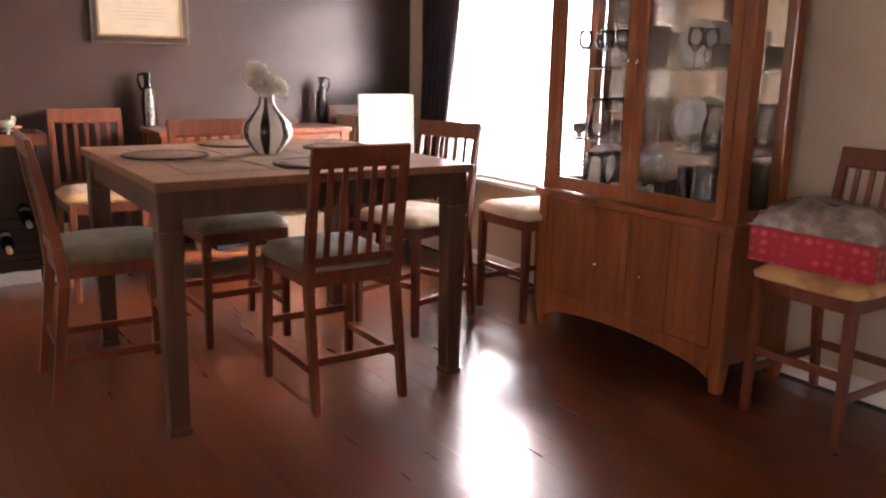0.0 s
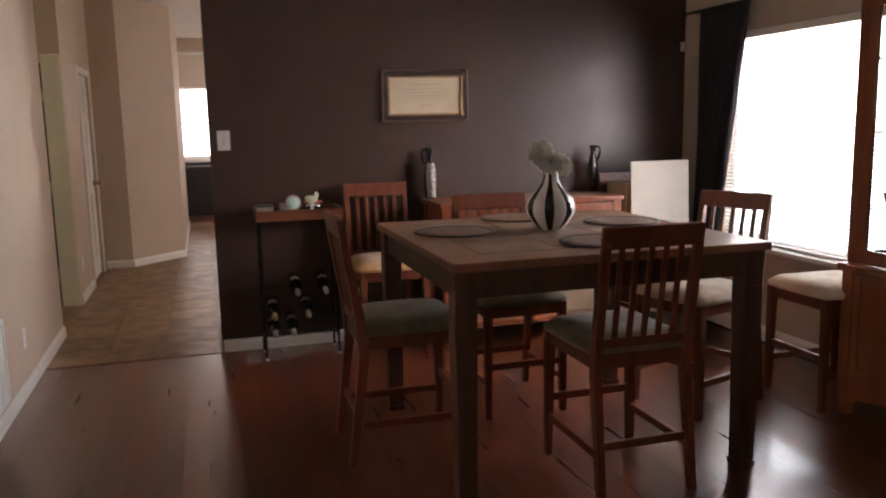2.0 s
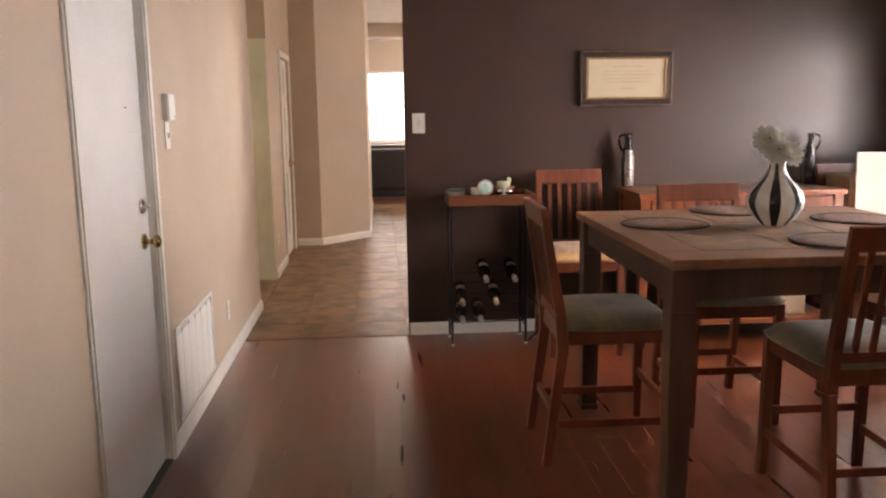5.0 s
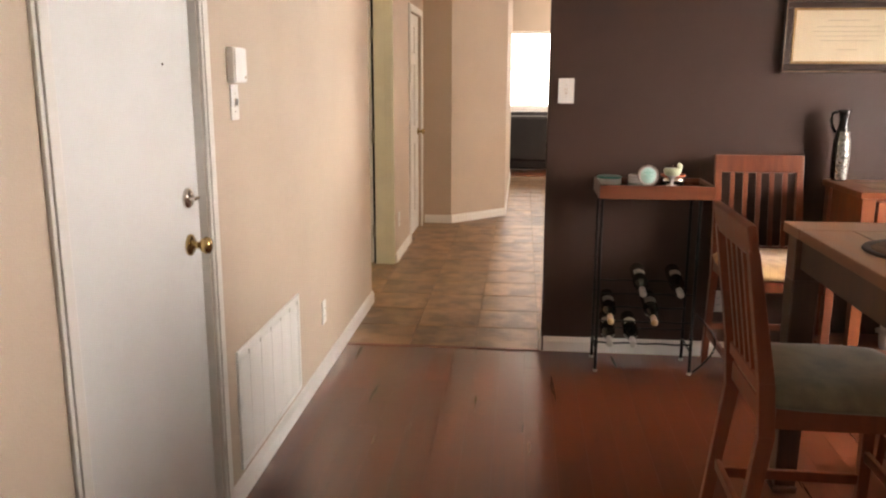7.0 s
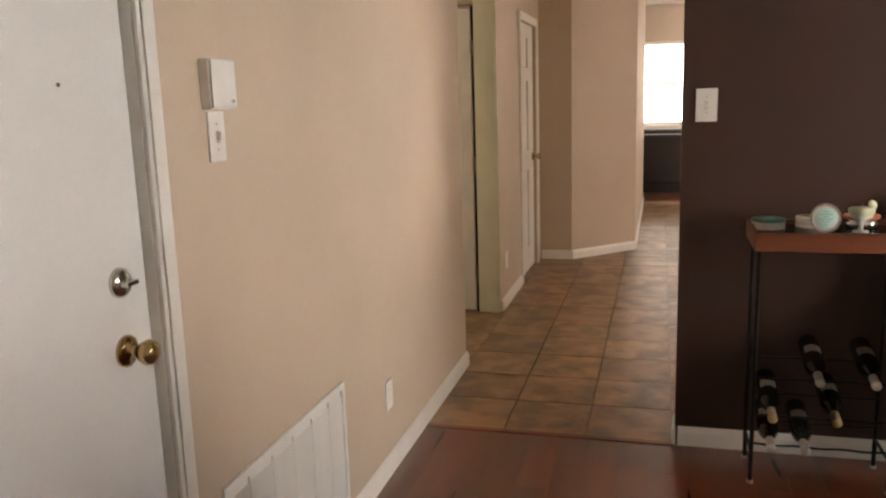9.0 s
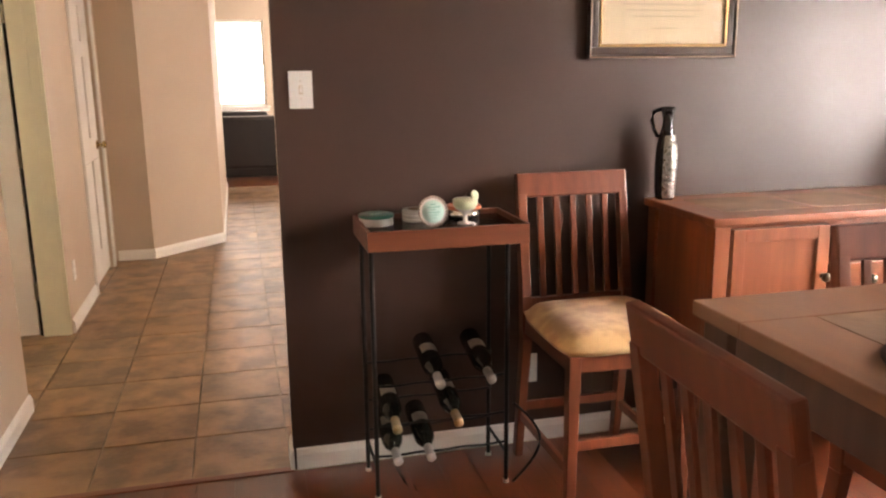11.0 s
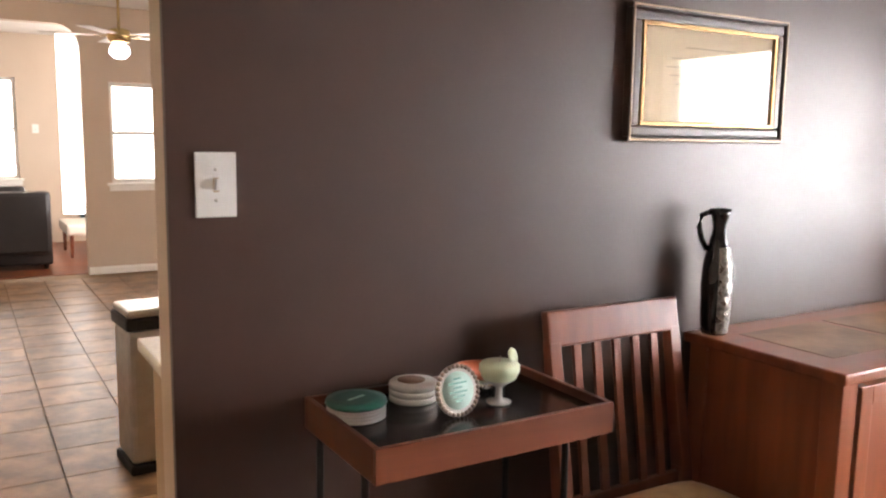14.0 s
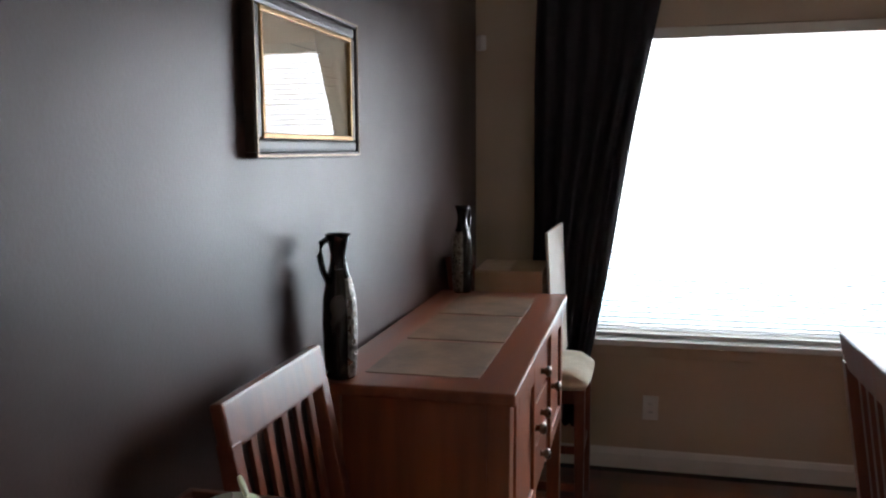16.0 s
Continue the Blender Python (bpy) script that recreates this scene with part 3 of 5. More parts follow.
def wrapfilm():
    m, nt, p = nodes_of("crinkled_clear_film")
    co = nt.nodes.new("ShaderNodeTexCoord").outputs["Object"]
    n = noise_tex(nt, co, 14, 3)
    mx = mixed(nt, (0.22, 0.17, 0.14), (0.42, 0.37, 0.33), ramp(nt, n, 0.4, 0.65))
    nt.links.new(mx.outputs[2], p.inputs["Base Color"])
    p.inputs["Roughness"].default_value = 0.12
    p.inputs["Metallic"].default_value = 0.35
    bumped(nt, p, n, 0.9, 0.02)
    return m


M_FILM = wrapfilm()


# ---- doors and wall fittings ----
def casing(parent, axis, at, out, u0, u1, z1, w=0.062, d=0.016, material=None, name="casing"):
    bm = bmesh.new()
    for ua, ub, za, zb in ((u0 - w, u0, 0.001, z1 + w), (u1, u1 + w, 0.001, z1 + w), (u0, u1, z1, z1 + w)):
        for da, db, inset in ((0, d * 0.6, 0), (d * 0.6, d, 0.012)):
            a, b = sorted((at + out * da, at + out * db))
            ia = inset if ub - ua < w * 1.5 else 0
            lo, hi = ((a, ua + ia, za), (b, ub - ia, zb - inset)) if axis == "y" else ((ua + ia, a, za), (ub - ia, b, zb - inset))
            add_box(bm, lo, hi, 0.003)
    return part(name, bm, material or M_TRIM, parent)


def knob(parent, at, d, material=None, name="door_knob", r=0.027):
    """A knob on a rose, standing out along d."""
    q = Vector(d).to_track_quat("Z", "Y").to_matrix().to_4x4()
    bm = bmesh.new()
    add_lathe(bm, [(0, 0), (0.033, 0), (0.033, 0.006), (0.026, 0.011), (0.011, 0.014), (0.011, 0.034), (r * 0.8, 0.040), (r, 0.052), (r * 0.86, 0.064), (r * 0.4, 0.069), (0, 0.070)], at, 24, q)
    return part(name, bm, material or M_BRASS, parent, "worn brass knob")


d1 = thing("door_1", "closed flat white entrance door with brass knob", "door", kind="structure")
part("door_leaf", box((X_LEFT - 0.068, DOOR_Y0 + 0.004, 0.012), (X_LEFT - 0.026, DOOR_Y1 - 0.004, DOOR_Z - 0.004), 0.003), M_DOOR, d1)
casing(d1, "y", X_LEFT, 1, DOOR_Y0, DOOR_Y1, DOOR_Z)
bm = bmesh.new()
for ya, yb in ((DOOR_Y0 - 0.015, DOOR_Y0 + 0.002), (DOOR_Y1 - 0.002, DOOR_Y1 + 0.015)):
    add_box(bm, (X_LEFT - T, ya, 0.0), (X_LEFT - 0.001, yb, DOOR_Z), 0.002)
part("jamb", bm, M_TRIM, d1)
part("door_gap", box((X_LEFT - 0.1, DOOR_Y0, -0.002), (X_LEFT + 0.004, DOOR_Y1, 0.010), 0.002), M_BLACK, d1, "dark metal threshold")
knob(d1, (X_LEFT - 0.026, 2.618, 0.982), (1, 0, 0))
bolt = part("deadbolt", lathe([(0, 0), (0.031, 0), (0.031, 0.007), (0.025, 0.013), (0, 0.014)], (X_LEFT - 0.026, 2.618, 1.125), 24, pose(0, 0, 0, 0, 90, 0)), M_CHROME, d1, "nickel deadbolt")
part("thumbturn", box((X_LEFT - 0.014, 2.600, 1.120), (X_LEFT + 0.008, 2.638, 1.130), 0.003), M_CHROME, bolt)
part("door_viewer", lathe([(0, 0), (0.004, 0), (0.004, 0.002), (0.002, 0.003), (0, 0.003)], (X_LEFT - 0.026, 2.510, 1.515), 14, pose(0, 0, 0, 0, 90, 0)), M_BRONZE, d1)
for z in (0.36, 1.09, 1.82):
    part("hinge", box((X_LEFT - 0.0265, DOOR_Y0 + 0.012, z - 0.046), (X_LEFT - 0.020, DOOR_Y0 + 0.026, z + 0.046), 0.002), M_GREYHINGE, d1)

# closed door in the side passage, seen by its hinge side
d2 = thing("door_2", "closed white door with cream casing and grey hinges", "door", kind="structure")
part("door_leaf", box((-2.08, Y_SIDE + 0.012, 0.012), (-1.295, Y_SIDE + 0.052, 2.03), 0.003), M_TRIM, d2)
part("casing", box((-1.272, Y_SIDE - 0.004, 0.001), (X_HALL_L, Y_SIDE + 0.018, 2.12), 0.006), M_CREAMTRIM, d2, "cream painted casing")
part("casing", box((-1.185, Y_SIDE - 0.012, 0.001), (X_HALL_L - 0.012, Y_SIDE - 0.0045, 2.11), 0.004), M_CREAMTRIM, d2)
# Black filler: the gap's shade is put in as colour.
part("door_stop", box((-1.294, Y_SIDE + 0.03, 0.001), (-1.2725, Y_SIDE + 0.07, 2.05), 0.002), M_BLACK, d2, "black strip for the shade in the gap beside the door")
for z in (0.27, 1.02, 1.78):
    part("hinge", rod((-1.284, Y_SIDE + 0.004, z - 0.05), (-1.284, Y_SIDE + 0.004, z + 0.05), 0.011), M_GREYHINGE, d2)
structure("wall_passage_over_door", box((-3.2, Y_SIDE + 0.02, 2.06), (X_HALL_L - T, Y_SIDE + T, Z_CEIL)), M_WALL, "beige wall above the passage door")

# panelled hall door
d3 = thing("door_3", "closed six-panel door painted beige, brass knob", "door", kind="structure")
part("door_leaf", box((X_HALL_L - 0.062, D2_Y0 + 0.004, 0.010), (X_HALL_L - 0.022, D2_Y1 - 0.004, 2.026), 0.002), M_TRIM, d3)
for ya, yb in ((D2_Y0 + 0.11, D2_Y0 + 0.35), (D2_Y0 + 0.43, D2_Y1 - 0.11)):
    for za, zb in ((0.22, 0.86), (1.02, 1.58), (1.68, 1.92)):
        part("panel", box((X_HALL_L - 0.024, ya, za), (X_HALL_L - 0.008, yb, zb), 0.010), M_TRIM, d3)
casing(d3, "y", X_HALL_L, 1, D2_Y0, D2_Y1, 2.03)
knob(d3, (X_HALL_L - 0.022, D2_Y1 - 0.07, 0.95), (1, 0, 0))


def wall_plate(name, label, category, axis, at, out, u, z, w, h, kind_of):
    """A switch or socket plate on a wall; axis names the wall's run."""
    e = thing(name, label, category)
    turn = {("x", -1): 0, ("y", 1): 90, ("y", -1): -90}[(axis, out)]
    e.matrix_basis = pose(*((u, at, z) if axis == "x" else (at, u, z)), 0, 0, turn)
    part("plate", box((-w / 2, -0.006, -h / 2), (w / 2, 0.0, h / 2), 0.003), M_PLASTIC, e)
    if kind_of == "switch":
        part("toggle", beam((0, -0.0105, -0.010), (0, -0.014, 0.012), 0.009, 0.012, 0.007, 0.009, 0.001), M_PLASTIC, e)
        part("slot", box((-0.006, -0.0068, -0.014), (0.006, -0.0062, 0.014)), M_INK, e)
        for s in (-1, 1):
            part("screw", lathe([(0, 0), (0.0035, 0), (0.003, 0.0015), (0, 0.0015)], (0, -0.006, s * 0.030), 10, pose(0, 0, 0, 90, 0, 0)), M_SILVERFOIL, e)
    else:
        for s in (-1, 1):
            part("socket", box((-0.017, -0.0085, s * 0.020 - 0.014), (0.017, -0.006, s * 0.020 + 0.014), 0.004), M_PLASTIC, e)
            for dx in (-0.006, 0.006):
                part("slot", box((dx - 0.001, -0.0090, s * 0.020 - 0.004), (dx + 0.001, -0.0086, s * 0.020 + 0.005)), M_BLACK, e)
    return e


wall_plate("light_switch", "white single toggle switch plate on the brown wall", "switch", "x", Y_DARK, -1, 0.091, 1.410, 0.081, 0.127, "switch")
wall_plate("light_switch", "white switch plate under the door chime", "switch", "y", X_LEFT, 1, 2.988, 1.396, 0.072, 0.118, "switch")
wall_plate("wall_outlet", "white wall outlet on the beige hall wall", "outlet", "y", X_LEFT, 1, 4.125, 0.325, 0.072, 0.118, "socket")
wall_plate("wall_outlet", "white wall outlet below the window", "outlet", "y", X_WIN, -1, 3.76, 0.305, 0.072, 0.118, "socket")
wall_plate("wall_outlet", "white wall outlet behind the bar table", "outlet", "x", Y_DARK, -1, 0.935, 0.31, 0.072, 0.118, "socket")
wall_plate("wall_outlet", "white wall outlet low on the hall wall", "outlet", "y", X_HALL_L, 1, 6.78, 0.33, 0.072, 0.118, "socket")
wall_plate("light_switch", "white switch plate on the far living room wall", "switch", "x", Y_FAR, -1, 0.60, 1.58, 0.08, 0.12, "switch")

ch = thing("door_chime", "white plastic door chime box on the beige wall", "door chime", (X_LEFT, 2.994, 1.518))
part("housing", box((0.0, -0.058, -0.058), (0.026, 0.058, 0.058), 0.004), M_PLASTIC, ch)
part("cover", box((0.026, -0.054, -0.054), (0.031, 0.054, 0.054), 0.002), M_PLASTIC, ch)
part("badge", box((0.031, 0.030, -0.044), (0.032, 0.044, -0.036)), M_INK, ch, "small grey badge")

# return-air grille
VY0, VY1, VZ0, VZ1 = 2.88, 3.665, 0.105, 0.547
vent = thing("return_air_grille", "large white louvred air grille low on the wall", "vent")
bm = bmesh.new()
for ya, yb, za, zb in ((VY0, VY1, VZ0, VZ0 + 0.025), (VY0, VY1, VZ1 - 0.025, VZ1), (VY0, VY0 + 0.025, VZ0 + 0.025, VZ1 - 0.025), (VY1 - 0.025, VY1, VZ0 + 0.025, VZ1 - 0.025)):
    add_box(bm, (X_LEFT, ya, za), (X_LEFT + 0.010, yb, zb), 0.003)
part("frame", bm, M_PLASTIC, vent)
part("backing", box((X_LEFT + 0.0005, VY0 + 0.025, VZ0 + 0.025), (X_LEFT + 0.002, VY1 - 0.025, VZ1 - 0.025)), M_PLASTIC, vent, "white plate behind the slats")
for i in range(1, 6):
    y = VY0 + (VY1 - VY0) * i / 6
    part("divider", box((X_LEFT + 0.002, y - 0.0035, VZ0 + 0.025), (X_LEFT + 0.0068, y + 0.0035, VZ1 - 0.025)), M_PLASTIC, vent)
sl = finish("slat", box((-0.0045, VY0 + 0.025, -0.0006), (0.0045, VY1 - 0.025, 0.0006)), M_PLASTIC)
for i in range(30):
    s = new("slat", sl)
    s.parent = vent
    s.matrix_basis = pose(X_LEFT + 0.0052, 0, VZ0 + 0.032 + i * 0.0124, 0, 52, 0)

# corner sensor high up
sens = thing("corner_sensor", "small white sensor in the corner", "sensor", (X_WIN - 0.035, Y_DARK - 0.035, 2.02), 45)
part("housing", box((-0.022, -0.014, -0.035), (0.022, 0.020, 0.035), 0.008), M_PLASTIC, sens)
part("lens", box((-0.014, -0.017, -0.02), (0.014, -0.0135, 0.006), 0.004), M_WHITE, sens)


# ---- chairs ----
def counter_chair(name, label, seat_mat, at, rz, back=True, group="counter chairs", tall=0.048):
    """A counter-height chair, front towards +y: square legs, box stretchers, loose cushion, slatted back."""
    c = thing(name, label, "chair" if back else "stool", at, rz, group)
    hw, fy, ry = 0.200, 0.225, -0.215
    for sx in (-1, 1):
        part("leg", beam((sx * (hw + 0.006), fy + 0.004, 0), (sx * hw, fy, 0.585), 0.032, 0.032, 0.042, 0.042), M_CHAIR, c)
        if back:
            bm = bmesh.new()
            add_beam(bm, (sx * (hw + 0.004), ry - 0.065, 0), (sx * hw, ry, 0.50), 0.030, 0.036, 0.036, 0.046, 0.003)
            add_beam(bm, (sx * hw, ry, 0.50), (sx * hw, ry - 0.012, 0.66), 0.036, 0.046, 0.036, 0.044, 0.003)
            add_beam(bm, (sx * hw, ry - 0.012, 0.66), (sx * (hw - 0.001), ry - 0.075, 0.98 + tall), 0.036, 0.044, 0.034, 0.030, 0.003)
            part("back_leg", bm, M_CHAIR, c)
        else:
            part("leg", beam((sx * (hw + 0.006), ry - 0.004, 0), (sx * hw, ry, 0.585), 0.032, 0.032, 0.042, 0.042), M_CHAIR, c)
    for x0, y0, x1, y1, z in ((-hw, fy, hw, fy, 0.255), (-hw, ry - 0.03, hw, ry - 0.03, 0.20), (-hw - 0.003, ry - 0.03, -hw - 0.003, fy, 0.165), (hw + 0.003, ry - 0.03, hw + 0.003, fy, 0.165)):
        if not back:
            y0, y1 = max(y0, ry), max(y1, ry)
        along_x = abs(x1 - x0) > abs(y1 - y0)
        lo = (x0 + 0.014, y0 - 0.009, z) if along_x else (x0 - 0.009, y0 + 0.014, z)
        hi = (x1 - 0.014, y1 + 0.009, z + 0.034) if along_x else (x1 + 0.009, y1 - 0.014, z + 0.034)
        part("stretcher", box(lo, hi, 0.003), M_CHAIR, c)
    bm = bmesh.new()
    for lo, hi in (((-hw + 0.020, fy - 0.012, 0.525), (hw - 0.020, fy + 0.012, 0.585)), ((-hw + 0.02, ry - 0.010, 0.525), (hw - 0.02, ry + 0.012, 0.585)),
                   ((-hw - 0.012, ry + 0.02, 0.525), (-hw + 0.012, fy - 0.02, 0.585)), ((hw - 0.012, ry + 0.02, 0.525), (hw + 0.012, fy - 0.02, 0.585))):
        add_box(bm, lo, hi, 0.003)
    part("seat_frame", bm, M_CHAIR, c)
    # cushion: puffed, a little wider at the front
    bm = bmesh.new()
    n = 12
    top, bot = [], []
    for j in range(n + 1):
        v = -1 + 2 * j / n
        rt, rb = [], []
        for i in range(n + 1):
            u = -1 + 2 * i / n
            w = 0.230 + 0.014 * (v + 1) / 2
            r = (abs(u) ** 5 + abs(v) ** 5) ** 0.2 if (u or v) else 1
            k = max(abs(u), abs(v)) / r if r else 1
            x, y = u * w * (0.35 + 0.65 * k), 0.018 + v * 0.248 * (0.35 + 0.65 * k)
            e = 1 - max(abs(u), abs(v)) ** 4
            z = 0.608 + 0.050 * e ** 0.55 + 0.004 * math.sin(7 * x + 3) * math.cos(9 * y)
            rt.append(bm.verts.new((x, y, z)))
            rb.append(bm.verts.new((x * 0.965, 0.018 + (y - 0.018) * 0.965, 0.586)))
        top.append(rt)
        bot.append(rb)
    for j in range(n):
        for i in range(n):
            bm.faces.new((top[j][i], top[j][i + 1], top[j + 1][i + 1], top[j + 1][i]))
            bm.faces.new((bot[j][i], bot[j + 1][i], bot[j + 1][i + 1], bot[j][i + 1]))
    for k in range(n):
        bm.faces.new((top[0][k + 1], top[0][k], bot[0][k], bot[0][k + 1]))
        bm.faces.new((top[n][k], top[n][k + 1], bot[n][k + 1], bot[n][k]))
        bm.faces.new((top[k][0], top[k + 1][0], bot[k + 1][0], bot[k][0]))
        bm.faces.new((top[k + 1][n], top[k][n], bot[k][n], bot[k + 1][n]))
    for f in bm.faces:
        f.smooth = True
    bmesh.ops.recalc_face_normals(bm, faces=bm.faces[:])
    part("seat", bm, seat_mat, c)
    if back:
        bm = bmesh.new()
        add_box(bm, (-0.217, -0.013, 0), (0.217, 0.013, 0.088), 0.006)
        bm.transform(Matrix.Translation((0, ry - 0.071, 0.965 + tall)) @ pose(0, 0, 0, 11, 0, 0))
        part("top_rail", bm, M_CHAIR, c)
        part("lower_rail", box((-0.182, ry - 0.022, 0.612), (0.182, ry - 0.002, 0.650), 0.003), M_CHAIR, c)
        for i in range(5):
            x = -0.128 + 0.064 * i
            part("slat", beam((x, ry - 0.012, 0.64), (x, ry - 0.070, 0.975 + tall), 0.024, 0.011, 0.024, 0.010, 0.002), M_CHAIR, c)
    return c


counter_chair("counter_chair", "slatted dark wood counter chair pushed under the table", M_DARKSEAT, (1.575, 2.102, 0), 0)
counter_chair("counter_chair", "slatted dark wood counter chair with dark seat", M_DARKSEAT, (0.788, 2.690, 0), -91)
counter_chair("counter_chair", "cherry counter chair standing before the sideboard", M_DARKSEAT, (1.465, 3.055, 0), 180)
counter_chair("counter_chair", "dark counter chair with cream seat near the window", M_CREAMSEAT, (2.39, 2.72, 0), 108)
counter_chair("counter_chair", "cherry counter chair with tan suede seat by the brown wall", M_SUEDE, (1.060, 4.212, 0), 180)
counter_chair("counter_chair", "cherry counter chair in the corner holding a board", M_CREAMSEAT, (2.985, 4.268, 0), 180)
counter_chair("counter_chair", "dark counter chair with a wrapped parcel on its tan seat", M_SUEDE, (3.195, 0.745, 0), 90)
counter_chair("counter_stool", "backless cherry counter stool with cream seat under the window", M_CREAMSEAT, (3.115, 2.555, 0), 90, back=False, group="counter stools")

# ---- dining table ----
TX0, TX1, TY0, TY1, TZ = 0.797, 2.166, 1.877, 3.222, 0.988
tb = thing("dining_table", "square counter-height wooden table with slate inlay top", "table")
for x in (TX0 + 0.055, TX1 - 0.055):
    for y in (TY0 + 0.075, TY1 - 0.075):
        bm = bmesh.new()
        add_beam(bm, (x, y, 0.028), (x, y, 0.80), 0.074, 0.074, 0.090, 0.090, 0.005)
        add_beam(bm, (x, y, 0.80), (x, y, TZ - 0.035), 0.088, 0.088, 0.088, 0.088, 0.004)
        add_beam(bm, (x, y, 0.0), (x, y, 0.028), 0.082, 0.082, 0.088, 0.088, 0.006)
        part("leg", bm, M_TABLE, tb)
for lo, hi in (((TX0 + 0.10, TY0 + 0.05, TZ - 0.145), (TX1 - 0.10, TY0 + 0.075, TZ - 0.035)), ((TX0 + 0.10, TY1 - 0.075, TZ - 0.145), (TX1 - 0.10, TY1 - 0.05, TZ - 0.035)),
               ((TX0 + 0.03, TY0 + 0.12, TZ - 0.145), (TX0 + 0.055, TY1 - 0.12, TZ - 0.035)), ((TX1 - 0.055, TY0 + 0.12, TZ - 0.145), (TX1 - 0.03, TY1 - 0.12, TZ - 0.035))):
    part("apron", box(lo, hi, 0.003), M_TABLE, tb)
bw = 0.17
for lo, hi in (((TX0, TY0, TZ - 0.035), (TX1, TY0 + bw, TZ)), ((TX0, TY1 - bw, TZ - 0.035), (TX1, TY1, TZ)), ((TX0, TY0 + bw, TZ - 0.035), (TX0 + bw, TY1 - bw, TZ)), ((TX1 - bw, TY0 + bw, TZ - 0.035), (TX1, TY1 - bw, TZ))):
    part("top_border", box(lo, hi, 0.004), M_TABLETOP, tb)
part("top_core", box((TX0 + bw, TY0 + bw, TZ - 0.030), (TX1 - bw, TY1 - bw, TZ - 0.008)), M_TABLETOP, tb)
nx, ny = 3, 3
for i in range(nx):
    for j in range(ny):
        wx, wy = (TX1 - TX0 - 2 * bw) / nx, (TY1 - TY0 - 2 * bw) / ny
        x, y = TX0 + bw + i * wx, TY0 + bw + j * wy
        part("slate_tile", box((x + 0.002, y + 0.002, TZ - 0.008), (x + wx - 0.002, y + wy - 0.002, TZ + 0.0005 * ((i + j) % 2)), 0.002), M_SLATE, tb)


def placemat(at, rz):
    e = thing("placemat", "round brown woven placemat with a dark rim", "placemat", at, rz, "placemats on the table")
    part("weave", lathe([(0, 0.0005), (0.165, 0.0005), (0.165, 0.005), (0.12, 0.006), (0.06, 0.0055), (0, 0.006)], seg=40), M_MAT, e)
    part("rim", lathe([(0.165, 0.0005), (0.188, 0.0005), (0.190, 0.004), (0.187, 0.008), (0.172, 0.008), (0.165, 0.005)], seg=40), M_MATRIM, e)


for i, (x, y) in enumerate(((1.06, 2.70), (1.52, 3.09), (1.55, 2.16), (1.94, 2.72))):
    placemat((x, y, TZ + 0.001), 37 * i)

# striped vase with two white blooms
VX, VY = 1.51, 2.62
vz = thing("vase", "gourd-shaped black and white striped ceramic vase", "vase", (VX, VY, TZ + 0.001))
prof = [(0.0, 0.0), (0.052, 0.0), (0.058, 0.006), (0.085, 0.035), (0.112, 0.075), (0.118, 0.105), (0.108, 0.140), (0.080, 0.175), (0.052, 0.205), (0.037, 0.235), (0.034, 0.258), (0.040, 0.275), (0.036, 0.277), (0.030, 0.258), (0.0, 0.20)]
bm = lathe(prof, seg=48)
me = finish("body", bm, M_WHITEGLAZE)
me.materials.append(M_BLACKGLAZE)
for p in me.polygons:
    a = math.atan2(p.center.y, p.center.x) % (2 * math.pi)
    k = int(a / (2 * math.pi) * 14)
    p.material_index = k % 2
vb = new("body", me)
vb.parent = vz


def petal_mesh(length, width, cup):
    """A broad rounded petal lying along +x, dished and curled up at the tip."""
    bm = bmesh.new()
    nu, nv = 6, 5
    g = []
    for i in range(nu + 1):
        u = i / nu
        w = width * math.sin(math.pi * (0.10 + 0.80 * u ** 0.8)) ** 0.7
        g.append([bm.verts.new((length * u, w * (v / (nv - 1) - 0.5), cup * (u ** 2.2 + 0.55 * (2 * v / (nv - 1) - 1) ** 2 * u))) for v in range(nv)])
    for i in range(nu):
        for v in range(nv - 1):
            bm.faces.new((g[i][v], g[i + 1][v], g[i + 1][v + 1], g[i][v + 1]))
    for f in bm.faces:
        f.smooth = True
    return bm


def bloom(at, tilt, r, rz):
    fl = thing("flower", "open cream artificial flower in the striped vase", "flower", at, 0, "flowers in the vase")
    fl.matrix_basis = pose(*at, tilt, 0, rz)
    for ring, (n, length, rise, lean) in enumerate(((9, 1.0, 0.0, 6), (8, 0.86, 0.07, -14), (7, 0.68, 0.15, -34), (5, 0.48, 0.22, -52))):
        for i in range(n):
            b = petal_mesh(r * length, r * 0.72 * length, r * 0.22)
            b.transform(pose(0, 0, r * rise, 0, 0, 360 * i / n + 23 * ring) @ pose(r * 0.05, 0, 0, 0, lean, 0))
            part("petal", b, M_PETAL, fl).modifiers.new("thickness", "SOLIDIFY").thickness = 0.0012
    part("heart", lathe([(0, 0.020), (r * 0.15, 0.016), (r * 0.19, 0.004), (0, 0.0)], (0, 0, r * 0.26), 14), M_FLOWERHEART, fl)
    inv = fl.matrix_basis.inverted()
    pts = [inv @ Vector(p) for p in (Vector(at), Vector(at) * 0.5 + Vector((VX, VY, TZ + 0.27)) * 0.5, (VX, VY, TZ + 0.20))]
    part("stem", tube(pts, 0.004, 8), M_STEM, fl)


bloom((VX - 0.062, VY - 0.030, TZ + 0.360), 72, 0.060, -14)
bloom((VX - 0.020, VY - 0.045, TZ + 0.312), 66, 0.056, -20)
bloom((VX + 0.035, VY - 0.035, TZ + 0.302), 64, 0.056, 20)

